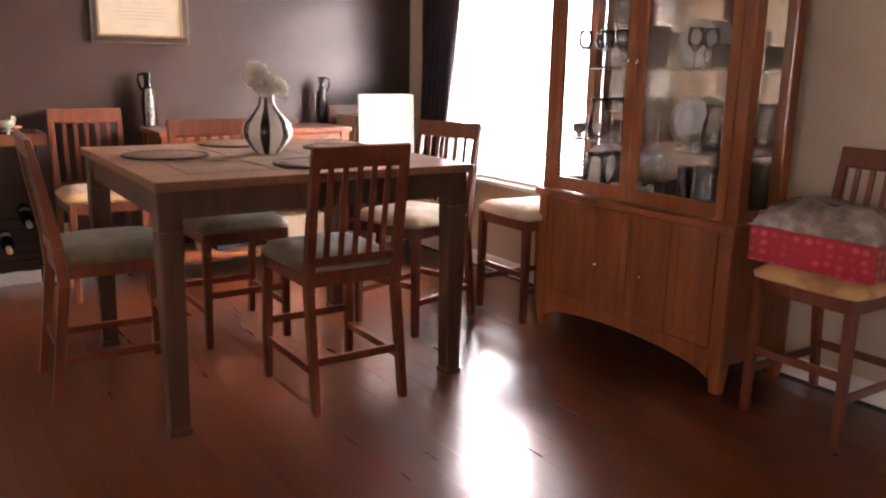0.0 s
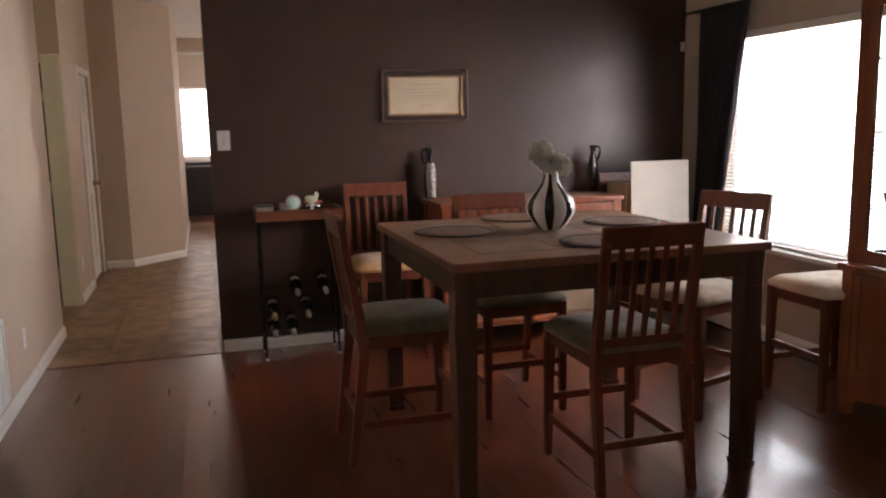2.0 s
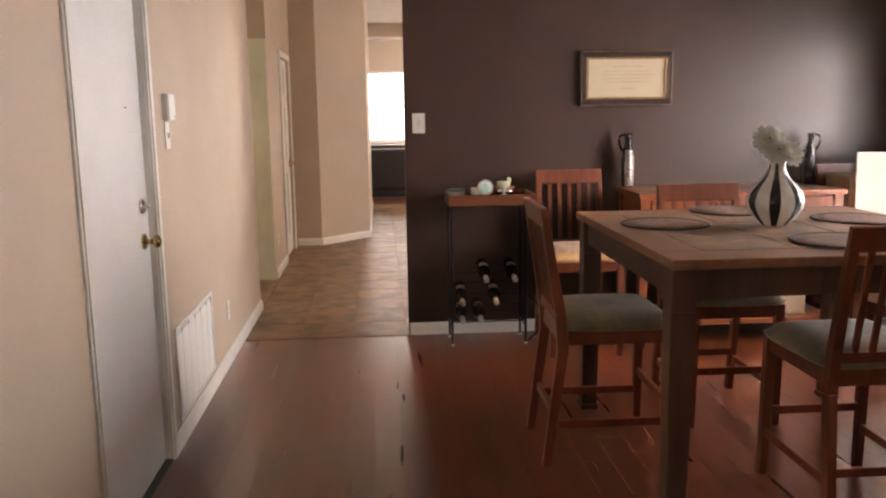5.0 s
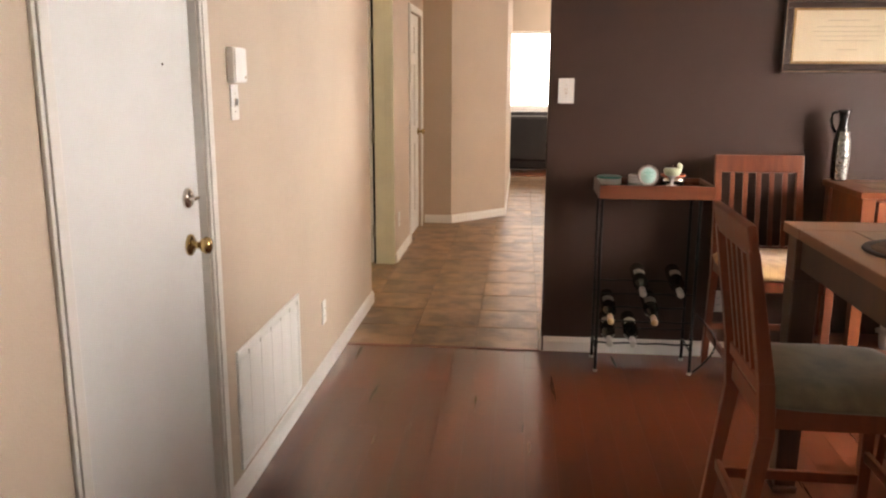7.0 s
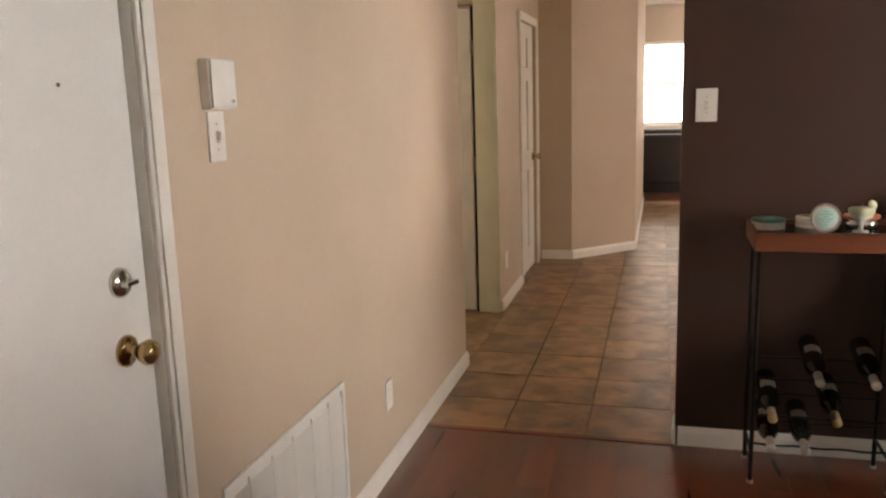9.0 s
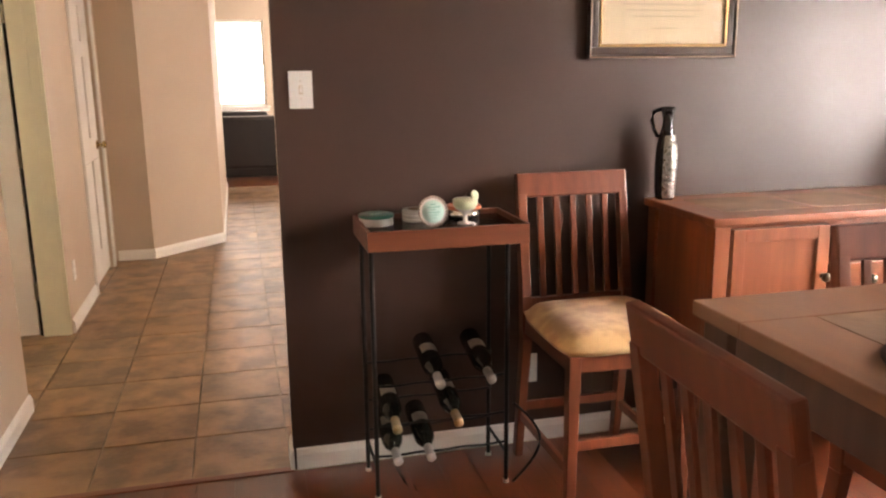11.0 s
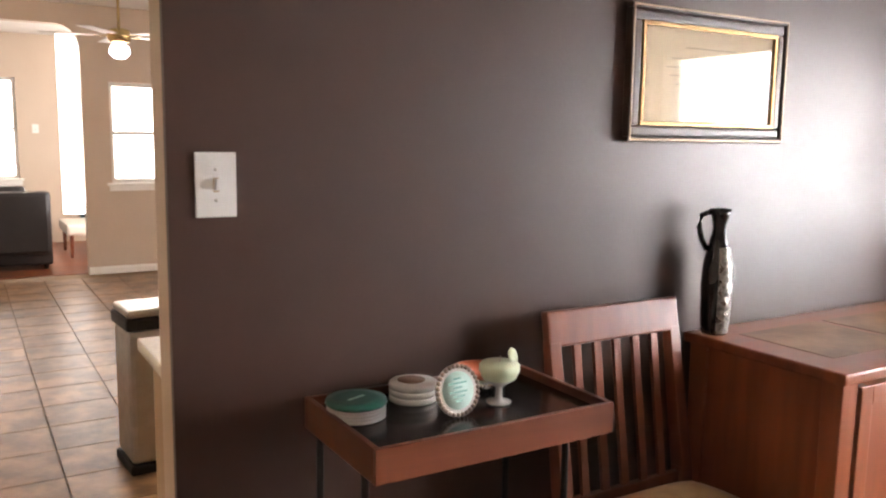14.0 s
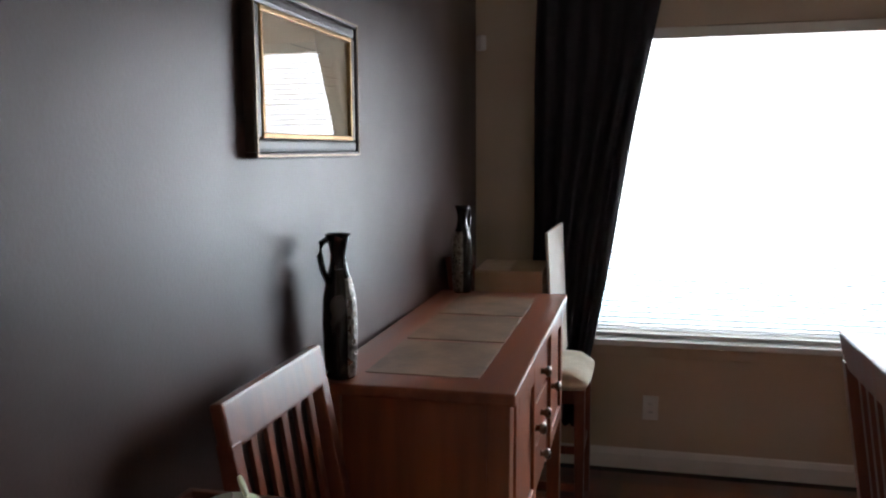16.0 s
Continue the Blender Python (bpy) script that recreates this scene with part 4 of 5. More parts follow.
# ---- sideboard ----
SX0, SX1, SY0, SY1, SZ = 1.400, 2.720, 4.090, 4.582, 0.976
sb = thing("sideboard", "cherry sideboard with doors, drawers and slate inlays", "sideboard")
for x in (SX0 + 0.045, SX1 - 0.045):
    for y in (SY0 + 0.042, SY1 - 0.04):
        part("leg", beam((x, y, 0), (x, y, SZ - 0.030), 0.046, 0.046, 0.060, 0.056, 0.003), M_CHERRY, sb)
part("top", box((SX0, SY0, SZ - 0.030), (SX1, SY1, SZ), 0.006), M_CHERRY_X, sb)
for i in range(3):
    x = SX0 + 0.11 + i * 0.375
    part("slate_inlay", box((x, SY0 + 0.105, SZ - 0.002), (x + 0.345, SY1 - 0.10, SZ + 0.0015), 0.0008), M_SLATE, sb)
part("carcass", box((SX0 + 0.030, SY0 + 0.040, 0.505), (SX1 - 0.030, SY1 - 0.02, SZ - 0.031), 0.002), M_CHERRY, sb)
FY = SY0 + 0.040


def front_panel(name, x0, x1, z0, z1, knob_at, framed):
    d = part(name, box((x0, FY - 0.020, z0), (x1, FY - 0.001, z1), 0.004), M_CHERRY if framed else M_CHERRY_X, sb)
    if framed:
        fw = 0.048
        bm = bmesh.new()
        for lo, hi in (((x0, z0), (x0 + fw, z1)), ((x1 - fw, z0), (x1, z1)), ((x0 + fw, z0), (x1 - fw, z0 + fw)), ((x0 + fw, z1 - fw), (x1 - fw, z1))):
            add_box(bm, (lo[0], FY - 0.030, lo[1]), (hi[0], FY - 0.0203, hi[1]), 0.003)
        part("door_frame", bm, M_CHERRY, d)
    kb = lathe([(0, 0), (0.010, 0), (0.008, 0.010), (0.016, 0.018), (0.017, 0.026), (0.010, 0.032), (0, 0.033)], (knob_at[0], FY - (0.030 if framed else 0.020), knob_at[1]), 18, pose(0, 0, 0, 90, 0, 0))
    part("knob", kb, M_BRONZE, d, "round dark bronze knob")


front_panel("door", SX0 + 0.085, SX0 + 0.470, 0.53, SZ - 0.045, (SX0 + 0.450, 0.745), True)
front_panel("door", SX1 - 0.470, SX1 - 0.085, 0.53, SZ - 0.045, (SX1 - 0.450, 0.745), True)
for i in range(3):
    z0 = 0.53 + i * 0.130
    front_panel("drawer", SX0 + 0.495, SX1 - 0.495, z0, z0 + 0.120, ((SX0 + SX1) / 2, z0 + 0.062), False)
part("lower_shelf", box((SX0 + 0.02, SY0 + 0.03, 0.135), (SX1 - 0.02, SY1 - 0.02, 0.165), 0.004), M_CHERRY_X, sb)
part("lower_rail", box((SX0 + 0.075, SY0 + 0.030, 0.480), (SX1 - 0.075, SY0 + 0.055, 0.5045), 0.003), M_CHERRY, sb)

nb = thing("storage_box", "dark navy lidded box on the sideboard's lower shelf", "box", (1.945, 4.345, 0.166), 3)
part("body", box((-0.180, -0.115, 0), (0.180, 0.115, 0.080), 0.005), M_NAVY, nb)
part("lid", box((-0.184, -0.119, 0.0805), (0.184, 0.119, 0.104), 0.004), M_NAVY, nb)
single("serving_bowl", lathe([(0, 0.0), (0.045, 0.0), (0.052, 0.008), (0.085, 0.040), (0.108, 0.090), (0.114, 0.135), (0.110, 0.136), (0.103, 0.090), (0.080, 0.045), (0.045, 0.014), (0, 0.012)], seg=32), M_WHITEGLAZE, "white china bowl standing on a dark box", "bowl", (1.985, 4.335, 0.2715))
bag = thing("paper_bag", "crumpled white paper bag with a grey band", "bag", (1.715, 4.335, 0.1665), 24)
bm = bmesh.new()
rings = []
for j, (hw, hd, zz) in enumerate(((0.050, 0.032, 0.0), (0.056, 0.036, 0.05), (0.058, 0.034, 0.10), (0.060, 0.024, 0.15), (0.066, 0.010, 0.205))):
    ring = []
    for k in range(16):
        a = 2 * math.pi * k / 16
        cx, cy = math.cos(a), math.sin(a)
        q = (abs(cx) ** 4 + abs(cy) ** 4) ** -0.25
        w = noise.noise((cx * 2, cy * 2, j * 1.7)) * 0.008 * (j > 0)
        ring.append(bm.verts.new((cx * q * hw + w, cy * q * hd + w, zz + (0.012 * cx if j == 4 else 0))))
    rings.append(ring)
for p_, q_ in zip(rings, rings[1:]):
    for k in range(16):
        bm.faces.new((p_[k], p_[(k + 1) % 16], q_[(k + 1) % 16], q_[k]))
bm.faces.new(rings[0][::-1])
bm.faces.new(rings[-1])
bmesh.ops.recalc_face_normals(bm, faces=bm.faces[:])
part("paper", bm, M_WHITEGLAZE, bag)
part("band", box((-0.062, -0.0405, 0.075), (0.062, 0.0405, 0.100), 0.004), M_STEEL, bag, "grey band")
bx = thing("storage_box", "tan cardboard box on the sideboard's lower shelf", "box", (2.35, 4.33, 0.166))
part("body", box((-0.20, -0.13, 0), (0.20, 0.13, 0.17), 0.004), M_CARD, bx)
part("lid", box((-0.205, -0.135, 0.170), (0.205, 0.135, 0.196), 0.004), M_CARD, bx)


def jug(at, rz, s, label):
    """A slim black jug vase with a silver mosaic belly and one open loop handle at the neck."""
    e = thing("jug_vase", label, "vase", at, rz, "jug vases on the sideboard")
    p = [(0, 0), (0.036, 0), (0.040, 0.006), (0.043, 0.05), (0.046, 0.13), (0.043, 0.19), (0.032, 0.24), (0.022, 0.275), (0.020, 0.295), (0.027, 0.325), (0.034, 0.342), (0.030, 0.342), (0.017, 0.30), (0, 0.26)]
    part("body", lathe([(r * s * 0.90, z * s) for r, z in p], seg=30), M_BLACKGLAZE, e)
    bm = bmesh.new()
    t = lathe([(r * s * 0.90 + 0.0015, z * s) for r, z in p[2:7]], seg=30)
    bmesh.ops.delete(t, geom=[f for f in t.faces if f.calc_center_median().dot(Vector((0.80, -0.60, 0))) < 0.010], context="FACES")
    merge(bm, t)
    part("mosaic", bm, M_MOSAIC, e, "silver mosaic inlay")
    pts = [(-0.026 * s, 0, 0.335 * s), (-0.052 * s, 0, 0.325 * s), (-0.058 * s, 0, 0.295 * s), (-0.050 * s, 0, 0.262 * s), (-0.034 * s, 0, 0.232 * s)]
    part("handle", tube(pts, 0.0075 * s, 10), M_BLACKGLAZE, e)


jug((1.455, 4.525, SZ + 0.001), -25, 1.02, "tall black jug vase with silver mosaic side")
jug((2.68, 4.49, SZ + 0.001), 160, 0.98, "dark jug vase with looped handle")

# board and box on the corner chair
bd = single("poster_board", box((-0.225, -0.006, 0), (0.225, 0.006, 0.56), 0.002), M_WHITE, "large white board standing on the corner chair", "board")
bd.matrix_basis = pose(3.040, 4.145, 0.640, -3, 0, -2)
cb = thing("cardboard_box", "tan cardboard box behind the white board", "box", (2.955, 4.335, 0.661), 2)
part("body", box((-0.165, -0.135, 0), (0.165, 0.135, 0.38), 0.004), M_CARD, cb)
part("flap", box((-0.165, -0.135, 0.3805), (0.165, -0.002, 0.386), 0.001), M_CARD, cb)
part("flap", box((-0.165, 0.002, 0.3805), (0.165, 0.135, 0.386), 0.001), M_CARD, cb)

# ---- framed certificate ----
PX0, PX1, PZ0, PZ1 = 1.146, 1.760, 1.506, 1.858
pf = thing("framed_certificate", "framed parchment certificate under glass", "picture", kind="")


def frame_ring(x0, x1, z0, z1, w, y0, y1, bevel):
    bm = bmesh.new()
    for lo, hi in (((x0, z0), (x1, z0 + w)), ((x0, z1 - w), (x1, z1)), ((x0, z0 + w), (x0 + w, z1 - w)), ((x1 - w, z0 + w), (x1, z1 - w))):
        add_box(bm, (lo[0], y0, lo[1]), (hi[0], y1, hi[1]), bevel)
    return bm


part("outer_frame", frame_ring(PX0, PX1, PZ0, PZ1, 0.013, Y_DARK - 0.026, Y_DARK - 0.0005, 0.004), M_PICFRAME, pf)
part("outer_bead", frame_ring(PX0 + 0.003, PX1 - 0.003, PZ0 + 0.003, PZ1 - 0.003, 0.005, Y_DARK - 0.0285, Y_DARK - 0.0262, 0.001), M_BRONZELIP, pf, "thin bronze bead")
part("cove", frame_ring(PX0 + 0.013, PX1 - 0.013, PZ0 + 0.013, PZ1 - 0.013, 0.029, Y_DARK - 0.022, Y_DARK - 0.001, 0.008), M_PICFRAME, pf, "dark brown hollow moulding")
part("inner_frame", frame_ring(PX0 + 0.042, PX1 - 0.042, PZ0 + 0.042, PZ1 - 0.042, 0.012, Y_DARK - 0.024, Y_DARK - 0.004, 0.003), M_GOLD, pf, "gilt inner slip")
part("certificate", box((PX0 + 0.054, Y_DARK - 0.012, PZ0 + 0.054), (PX1 - 0.054, Y_DARK - 0.010, PZ1 - 0.054)), M_PAPER, pf, "cream parchment with brown lines")
for i, (w, dz) in enumerate(((0.20, 0.075), (0.30, 0.045), (0.34, 0.022), (0.31, 0.000), (0.26, -0.022), (0.10, -0.065))):
    part("text_line", box(((PX0 + PX1) / 2 - w / 2, Y_DARK - 0.0128, (PZ0 + PZ1) / 2 + dz - 0.0014), ((PX0 + PX1) / 2 + w / 2, Y_DARK - 0.0122, (PZ0 + PZ1) / 2 + dz + 0.0014)), M_INK, pf)
g = part("glazing", box((PX0 + 0.050, Y_DARK - 0.0185, PZ0 + 0.050), (PX1 - 0.050, Y_DARK - 0.0160, PZ1 - 0.050)), M_GLASS, pf)
g.visible_shadow = False

# ---- bar table with tray, and wine ----
BX0, BX1, BY0, BY1, BZ = 0.246, 0.788, 4.203, 4.535, 0.976
bt = thing("bar_table", "wooden tray table on thin black iron legs", "table")
part("tray_base", box((BX0 + 0.012, BY0 + 0.012, BZ - 0.060), (BX1 - 0.012, BY1 - 0.012, BZ - 0.048)), M_TRAY, bt)
sheet = part("glass_sheet", box((BX0 + 0.0125, BY0 + 0.0125, BZ - 0.0475), (BX1 - 0.0125, BY1 - 0.0125, BZ - 0.0190)), M_BLACKGLAZE, bt, "dark polished tray surface")
for lo, hi in (((BX0, BY0, BZ - 0.066), (BX1, BY0 + 0.012, BZ)), ((BX0, BY1 - 0.012, BZ - 0.066), (BX1, BY1, BZ)), ((BX0, BY0 + 0.012, BZ - 0.066), (BX0 + 0.012, BY1 - 0.012, BZ)), ((BX1 - 0.012, BY0 + 0.012, BZ - 0.066), (BX1, BY1 - 0.012, BZ))):
    part("tray_side", box(lo, hi, 0.002), M_TRAY, bt)
for x in (BX0 + 0.025, BX1 - 0.045):
    for y in (BY0 + 0.095, BY1 - 0.02):
        leg = part("leg", rod((x, y, 0.012), (x, y, BZ - 0.061), 0.008, seg=10), M_BLACK, bt)
        part("foot_cap", lathe([(0, 0), (0.011, 0), (0.011, 0.012), (0, 0.013)], (x, y, 0), 14), M_SILVERFOIL, leg, "pale foot cap")
    part("side_rail", rod((x, BY0 + 0.095, 0.12), (x, BY1 - 0.02, 0.12), 0.006, seg=8), M_BLACK, bt)
for z in (0.235, 0.350, 0.495):
    for y, low in ((BY0 + 0.105, 0.079), (BY1 - 0.06, 0.051)):
        pts = [(BX0 + 0.025 + (BX1 - BX0 - 0.07) * i / 24, y, z - low - 0.004 * math.sin(i / 24 * 3 * math.pi) ** 2) for i in range(25)]
        part("bottle_rail", tube(pts, 0.0045, 6), M_BLACK, bt)
pts = [(BX1 - 0.045 + 0.10 * math.sin(i / 14 * math.pi), BY0 + 0.02, 0.30 * (1 - i / 14) + 0.04) for i in range(15)]
part("scroll", tube(pts, 0.005, 6), M_BLACK, bt)


def wine_bottle(x, z, cap, label):
    e = thing("wine_bottle", label, "bottle", group="wine bottles in the rack")
    e.matrix_basis = pose(x, 4.515, z, 90, 0, 0) @ pose(0, 0, 0, 10, -1, 0)
    part("body", lathe([(0, 0), (0.032, 0), (0.037, 0.005), (0.037, 0.185), (0.033, 0.205), (0.018, 0.235), (0.0145, 0.25), (0.0140, 0.255), (0, 0.255)], seg=22), M_BOTTLE, e)
    part("capsule", lathe([(0.0150, 0.250), (0.0150, 0.300), (0.0165, 0.301), (0.0165, 0.314), (0, 0.315)], seg=18), cap, e, "foil capsule")
    bm = bmesh.new()
    n = 14
    rows = [[bm.verts.new((0.0375 * math.sin(a), 0.0375 * math.cos(a), zz)) for a in [radians(-48 + 96 * i / n) for i in range(n + 1)]] for zz in (0.085, 0.135)]
    for i in range(n):
        bm.faces.new((rows[0][i], rows[0][i + 1], rows[1][i + 1], rows[1][i]))
    part("label", bm, M_LABEL, e, "pale paper label")


for x, z, cap in ((0.485, 0.495, M_SILVERFOIL), (0.665, 0.495, M_SILVERFOIL), (0.335, 0.350, M_FOIL), (0.548, 0.350, M_FOIL), (0.335, 0.235, M_SILVERFOIL), (0.450, 0.235, M_SILVERFOIL)):
    wine_bottle(x, z, cap, "dark wine bottle with pale label, neck tipped forward")

TR = BZ - 0.0190 + 0.0005
tin = thing("round_tin", "round tin with clear dark teal lid on the tray", "tin", (0.312, 4.425, TR), 20)
part("body", lathe([(0, 0)] + [q for k in range(4) for q in ((0.056, 0.0068 * k), (0.059, 0.0068 * k + 0.0015), (0.059, 0.0068 * k + 0.0050), (0.056, 0.0068 * k + 0.0064))] + [(0, 0.027)], seg=32), M_STEEL, tin)
part("lid", lathe([(0.0, 0.0275), (0.060, 0.0275), (0.062, 0.031), (0.060, 0.037), (0.04, 0.038), (0, 0.038)], seg=32), M_TEALDARK, tin)
part("label_bar", box((-0.022, -0.004, 0.0381), (0.022, 0.004, 0.0384)), M_TEALPALE, tin)
for dz, m_ in ((0.0, M_WHITE), (0.0135, M_WHITE), (0.027, M_WHITE)):
    c = thing("coaster", "round white drink coaster in a stack", "coaster", (0.463, 4.466, TR + dz), 40 + dz * 900, "stacked coasters")
    part("disc", lathe([(0, 0), (0.050, 0), (0.052, 0.003), (0.052, 0.0095), (0.050, 0.0125), (0, 0.0128)], seg=32), M_WHITEGLAZE, c)
    part("print", lathe([(0, 0.0128), (0.030, 0.0128), (0.030, 0.0131), (0, 0.0131)], (0.008, 0.004, 0), 20), M_MAT, c, "faint brown print")
sg = thing("round_sign", "small round white plaque with teal centre standing", "plaque")
sg.matrix_basis = pose(0.490, 4.335, TR + 0.0515, 78, 0, 4)
part("disc", lathe([(0, -0.004), (0.048, -0.004), (0.051, -0.002), (0.051, 0.003), (0.046, 0.005), (0, 0.005)], seg=36), M_WHITEGLAZE, sg)
bm = bmesh.new()
for k in range(30):
    t_ = bmesh.new()
    bmesh.ops.create_uvsphere(t_, u_segments=8, v_segments=6, radius=0.0052)
    merge(bm, t_, Matrix.Translation((0.0485 * math.cos(k * math.pi / 15), 0.0485 * math.sin(k * math.pi / 15), 0.0045)))
for f in bm.faces:
    f.smooth = True
part("beaded_rim", bm, M_BEAD, sg, "beaded pewter rim")
part("centre", lathe([(0, 0.005), (0.038, 0.005), (0.038, 0.0056), (0, 0.0056)], seg=32), M_TEALPALE, sg)
for i, w in enumerate((0.018, 0.046, 0.020, 0.044, 0.030, 0.016)):
    part("text_line", box((-w / 2, 0.0215 - i * 0.0088, 0.0057), (w / 2, 0.0250 - i * 0.0088, 0.0060)), M_TEALCARD, sg)
part("stand", beam((0, -0.020, -0.03), (0, -0.012, -0.004), 0.03, 0.012, 0.02, 0.006, 0.001), M_WHITEGLAZE, sg)
og = thing("candle_tin", "round candle tin with an orange lid on the tray", "tin", (0.635, 4.470, TR))
part("body", lathe([(0, 0), (0.054, 0), (0.057, 0.003), (0.059, 0.034), (0, 0.035)], seg=30), M_CHROME, og)
part("lid", lathe([(0, 0.0352), (0.061, 0.0352), (0.063, 0.040), (0.060, 0.046), (0.052, 0.047), (0.050, 0.044), (0, 0.044)], seg=30), M_ORANGE, og)
mg = thing("glass_candle", "pale green candle in a margarita glass", "candle", (0.610, 4.360, TR))
part("glass_bowl", lathe([(0, 0), (0.026, 0), (0.027, 0.003), (0.008, 0.007), (0.007, 0.033), (0.015, 0.040), (0.033, 0.052), (0.040, 0.070), (0.041, 0.084), (0.039, 0.084), (0.036, 0.072), (0.030, 0.056), (0, 0.045)], seg=28), M_WHITEGLAZE, mg)
part("wax", lathe([(0.0, 0.0842), (0.036, 0.0842), (0.040, 0.083), (0.0416, 0.078), (0.0412, 0.068), (0.036, 0.055), (0.030, 0.0535), (0.0345, 0.0525), (0.0425, 0.069), (0.043, 0.082), (0.038, 0.087), (0, 0.088)], seg=28), M_LIME, mg, "pale green wax")
part("lime_slice", lathe([(0, -0.003), (0.016, -0.003), (0.018, 0), (0.016, 0.003), (0, 0.003)], (0.034, 0.0, 0.096), 18, pose(0, 0, 0, 70, 0, 30)), M_LIME, mg)
part("wick", rod((0, 0, 0.087), (0.002, 0, 0.101), 0.0012, seg=6), M_WHITE, mg)

# ---- china hutch ----
HX0, HX1, HY0, HY1 = 2.965, 3.455, 1.092, 2.345
hu = thing("china_hutch", "cherry china hutch with glass doors over a panelled base", "hutch")
for y in (HY0 + 0.035, HY1 - 0.035):
    for x in (HX0 + 0.035, HX1 - 0.03):
        part("foot", beam((x, y, 0), (x, y, 0.13), 0.045, 0.045, 0.066, 0.066, 0.004), M_HUTCH, hu)
part("base_carcass", box((HX0 + 0.025, HY0 + 0.008, 0.13), (HX1, HY1 - 0.008, 0.735), 0.003), M_HUTCH, hu)
HM = 1.728
# arched apron
bm = bmesh.new()
n = 20
pr = []
for i in range(n + 1):
    y = HY0 + 0.07 + (HY1 - HY0 - 0.14) * i / n
    k = (2 * i / n - 1)
    pr.append((y, 0.065 + 0.075 * (1 - k * k) ** 0.6))
v = [[bm.verts.new((x, y, z)) for y, z in pr] + [bm.verts.new((x, HY1 - 0.07, 0.20)), bm.verts.new((x, HY0 + 0.07, 0.20))] for x in (HX0 + 0.004, HX0 + 0.0245)]
bm.faces.new(v[0])
bm.faces.new(v[1][::-1])
for i in range(len(v[0])):
    j = (i + 1) % len(v[0])
    bm.faces.new((v[0][j], v[0][i], v[1][i], v[1][j]))
bmesh.ops.recalc_face_normals(bm, faces=bm.faces[:])
part("apron", bm, M_HUTCH, hu)
for y in (HY0 + 0.034, HY1 - 0.034):
    part("corner_post", box((HX0, y - 0.034, 0.131), (HX0 + 0.0245, y + 0.034, 0.734), 0.004), M_HUTCH, hu)
yc = [HY0 + 0.072, HY0 + 0.330, HM, HY1 - 0.320, HY1 - 0.072]
for i in range(4):
    door = i in (1, 2)
    p_ = part("door" if door else "panel", box((HX0 + 0.006, yc[i] + 0.004, 0.205), (HX0 + 0.0245, yc[i + 1] - 0.004, 0.728), 0.004), M_HUTCH, hu)
    bm = bmesh.new()
    y0, y1 = yc[i] + 0.004, yc[i + 1] - 0.004
    for lo, hi in (((y0, 0.205), (y0 + 0.045, 0.728)), ((y1 - 0.045, 0.205), (y1, 0.728)), ((y0 + 0.045, 0.205), (y1 - 0.045, 0.25)), ((y0 + 0.045, 0.683), (y1 - 0.045, 0.728))):
        add_box(bm, (HX0 - 0.001, lo[0], lo[1]), (HX0 + 0.0058, hi[0], hi[1]), 0.002)
    part("stile_frame", bm, M_HUTCH, p_)
    if door:
        ky = yc[2] + (-0.15 if i == 1 else 0.15)
        part("knob", lathe([(0, 0), (0.007, 0), (0.006, 0.01), (0.012, 0.018), (0.012, 0.024), (0, 0.028)], (HX0 - 0.001, ky, 0.435), 16, pose(0, 0, 0, 0, -90, 0)), M_CHROME, p_, "small pale metal knob")
part("waist_top", box((HX0 - 0.022, HY0 - 0.018, 0.735), (HX1 + 0.005, HY1 + 0.018, 0.772), 0.010), M_HUTCH, hu)
UZ0, UZ1, UX0, UX1 = 0.772, 2.06, HX0 + 0.02, 3.345
for y in (HY0 + 0.032, HY1 - 0.032):
    for x in (UX0 + 0.03, UX1 - 0.05):
        part("upper_post", box((x - 0.030, y - 0.030, UZ0), (x + 0.030, y + 0.030, UZ1), 0.004), M_HUTCH, hu)
part("cornice", box((UX0 - 0.035, HY0 - 0.03, UZ1), (UX1 + 0.01, HY1 + 0.03, UZ1 + 0.06), 0.015), M_HUTCH, hu)
part("back_panel", box((UX1 - 0.019, HY0 + 0.064, UZ0), (UX1 - 0.010, HY1 - 0.064, UZ1)), M_MIRROR, hu, "mirrored back panel")
for y in (HY0 + 0.012, HY1 - 0.012):
    for z in (UZ0, UZ1 - 0.05):
        part("side_rail", box((UX0 + 0.062, y - 0.010, z), (UX1 - 0.082, y + 0.010, z + 0.05), 0.002), M_HUTCH, hu)
    gp = part("side_glass", box((UX0 + 0.061, y - 0.002, UZ0 + 0.05), (UX1 - 0.081, y + 0.002, UZ1 - 0.05)), M_GLASS, hu)
    gp.visible_shadow = False
ym = HM
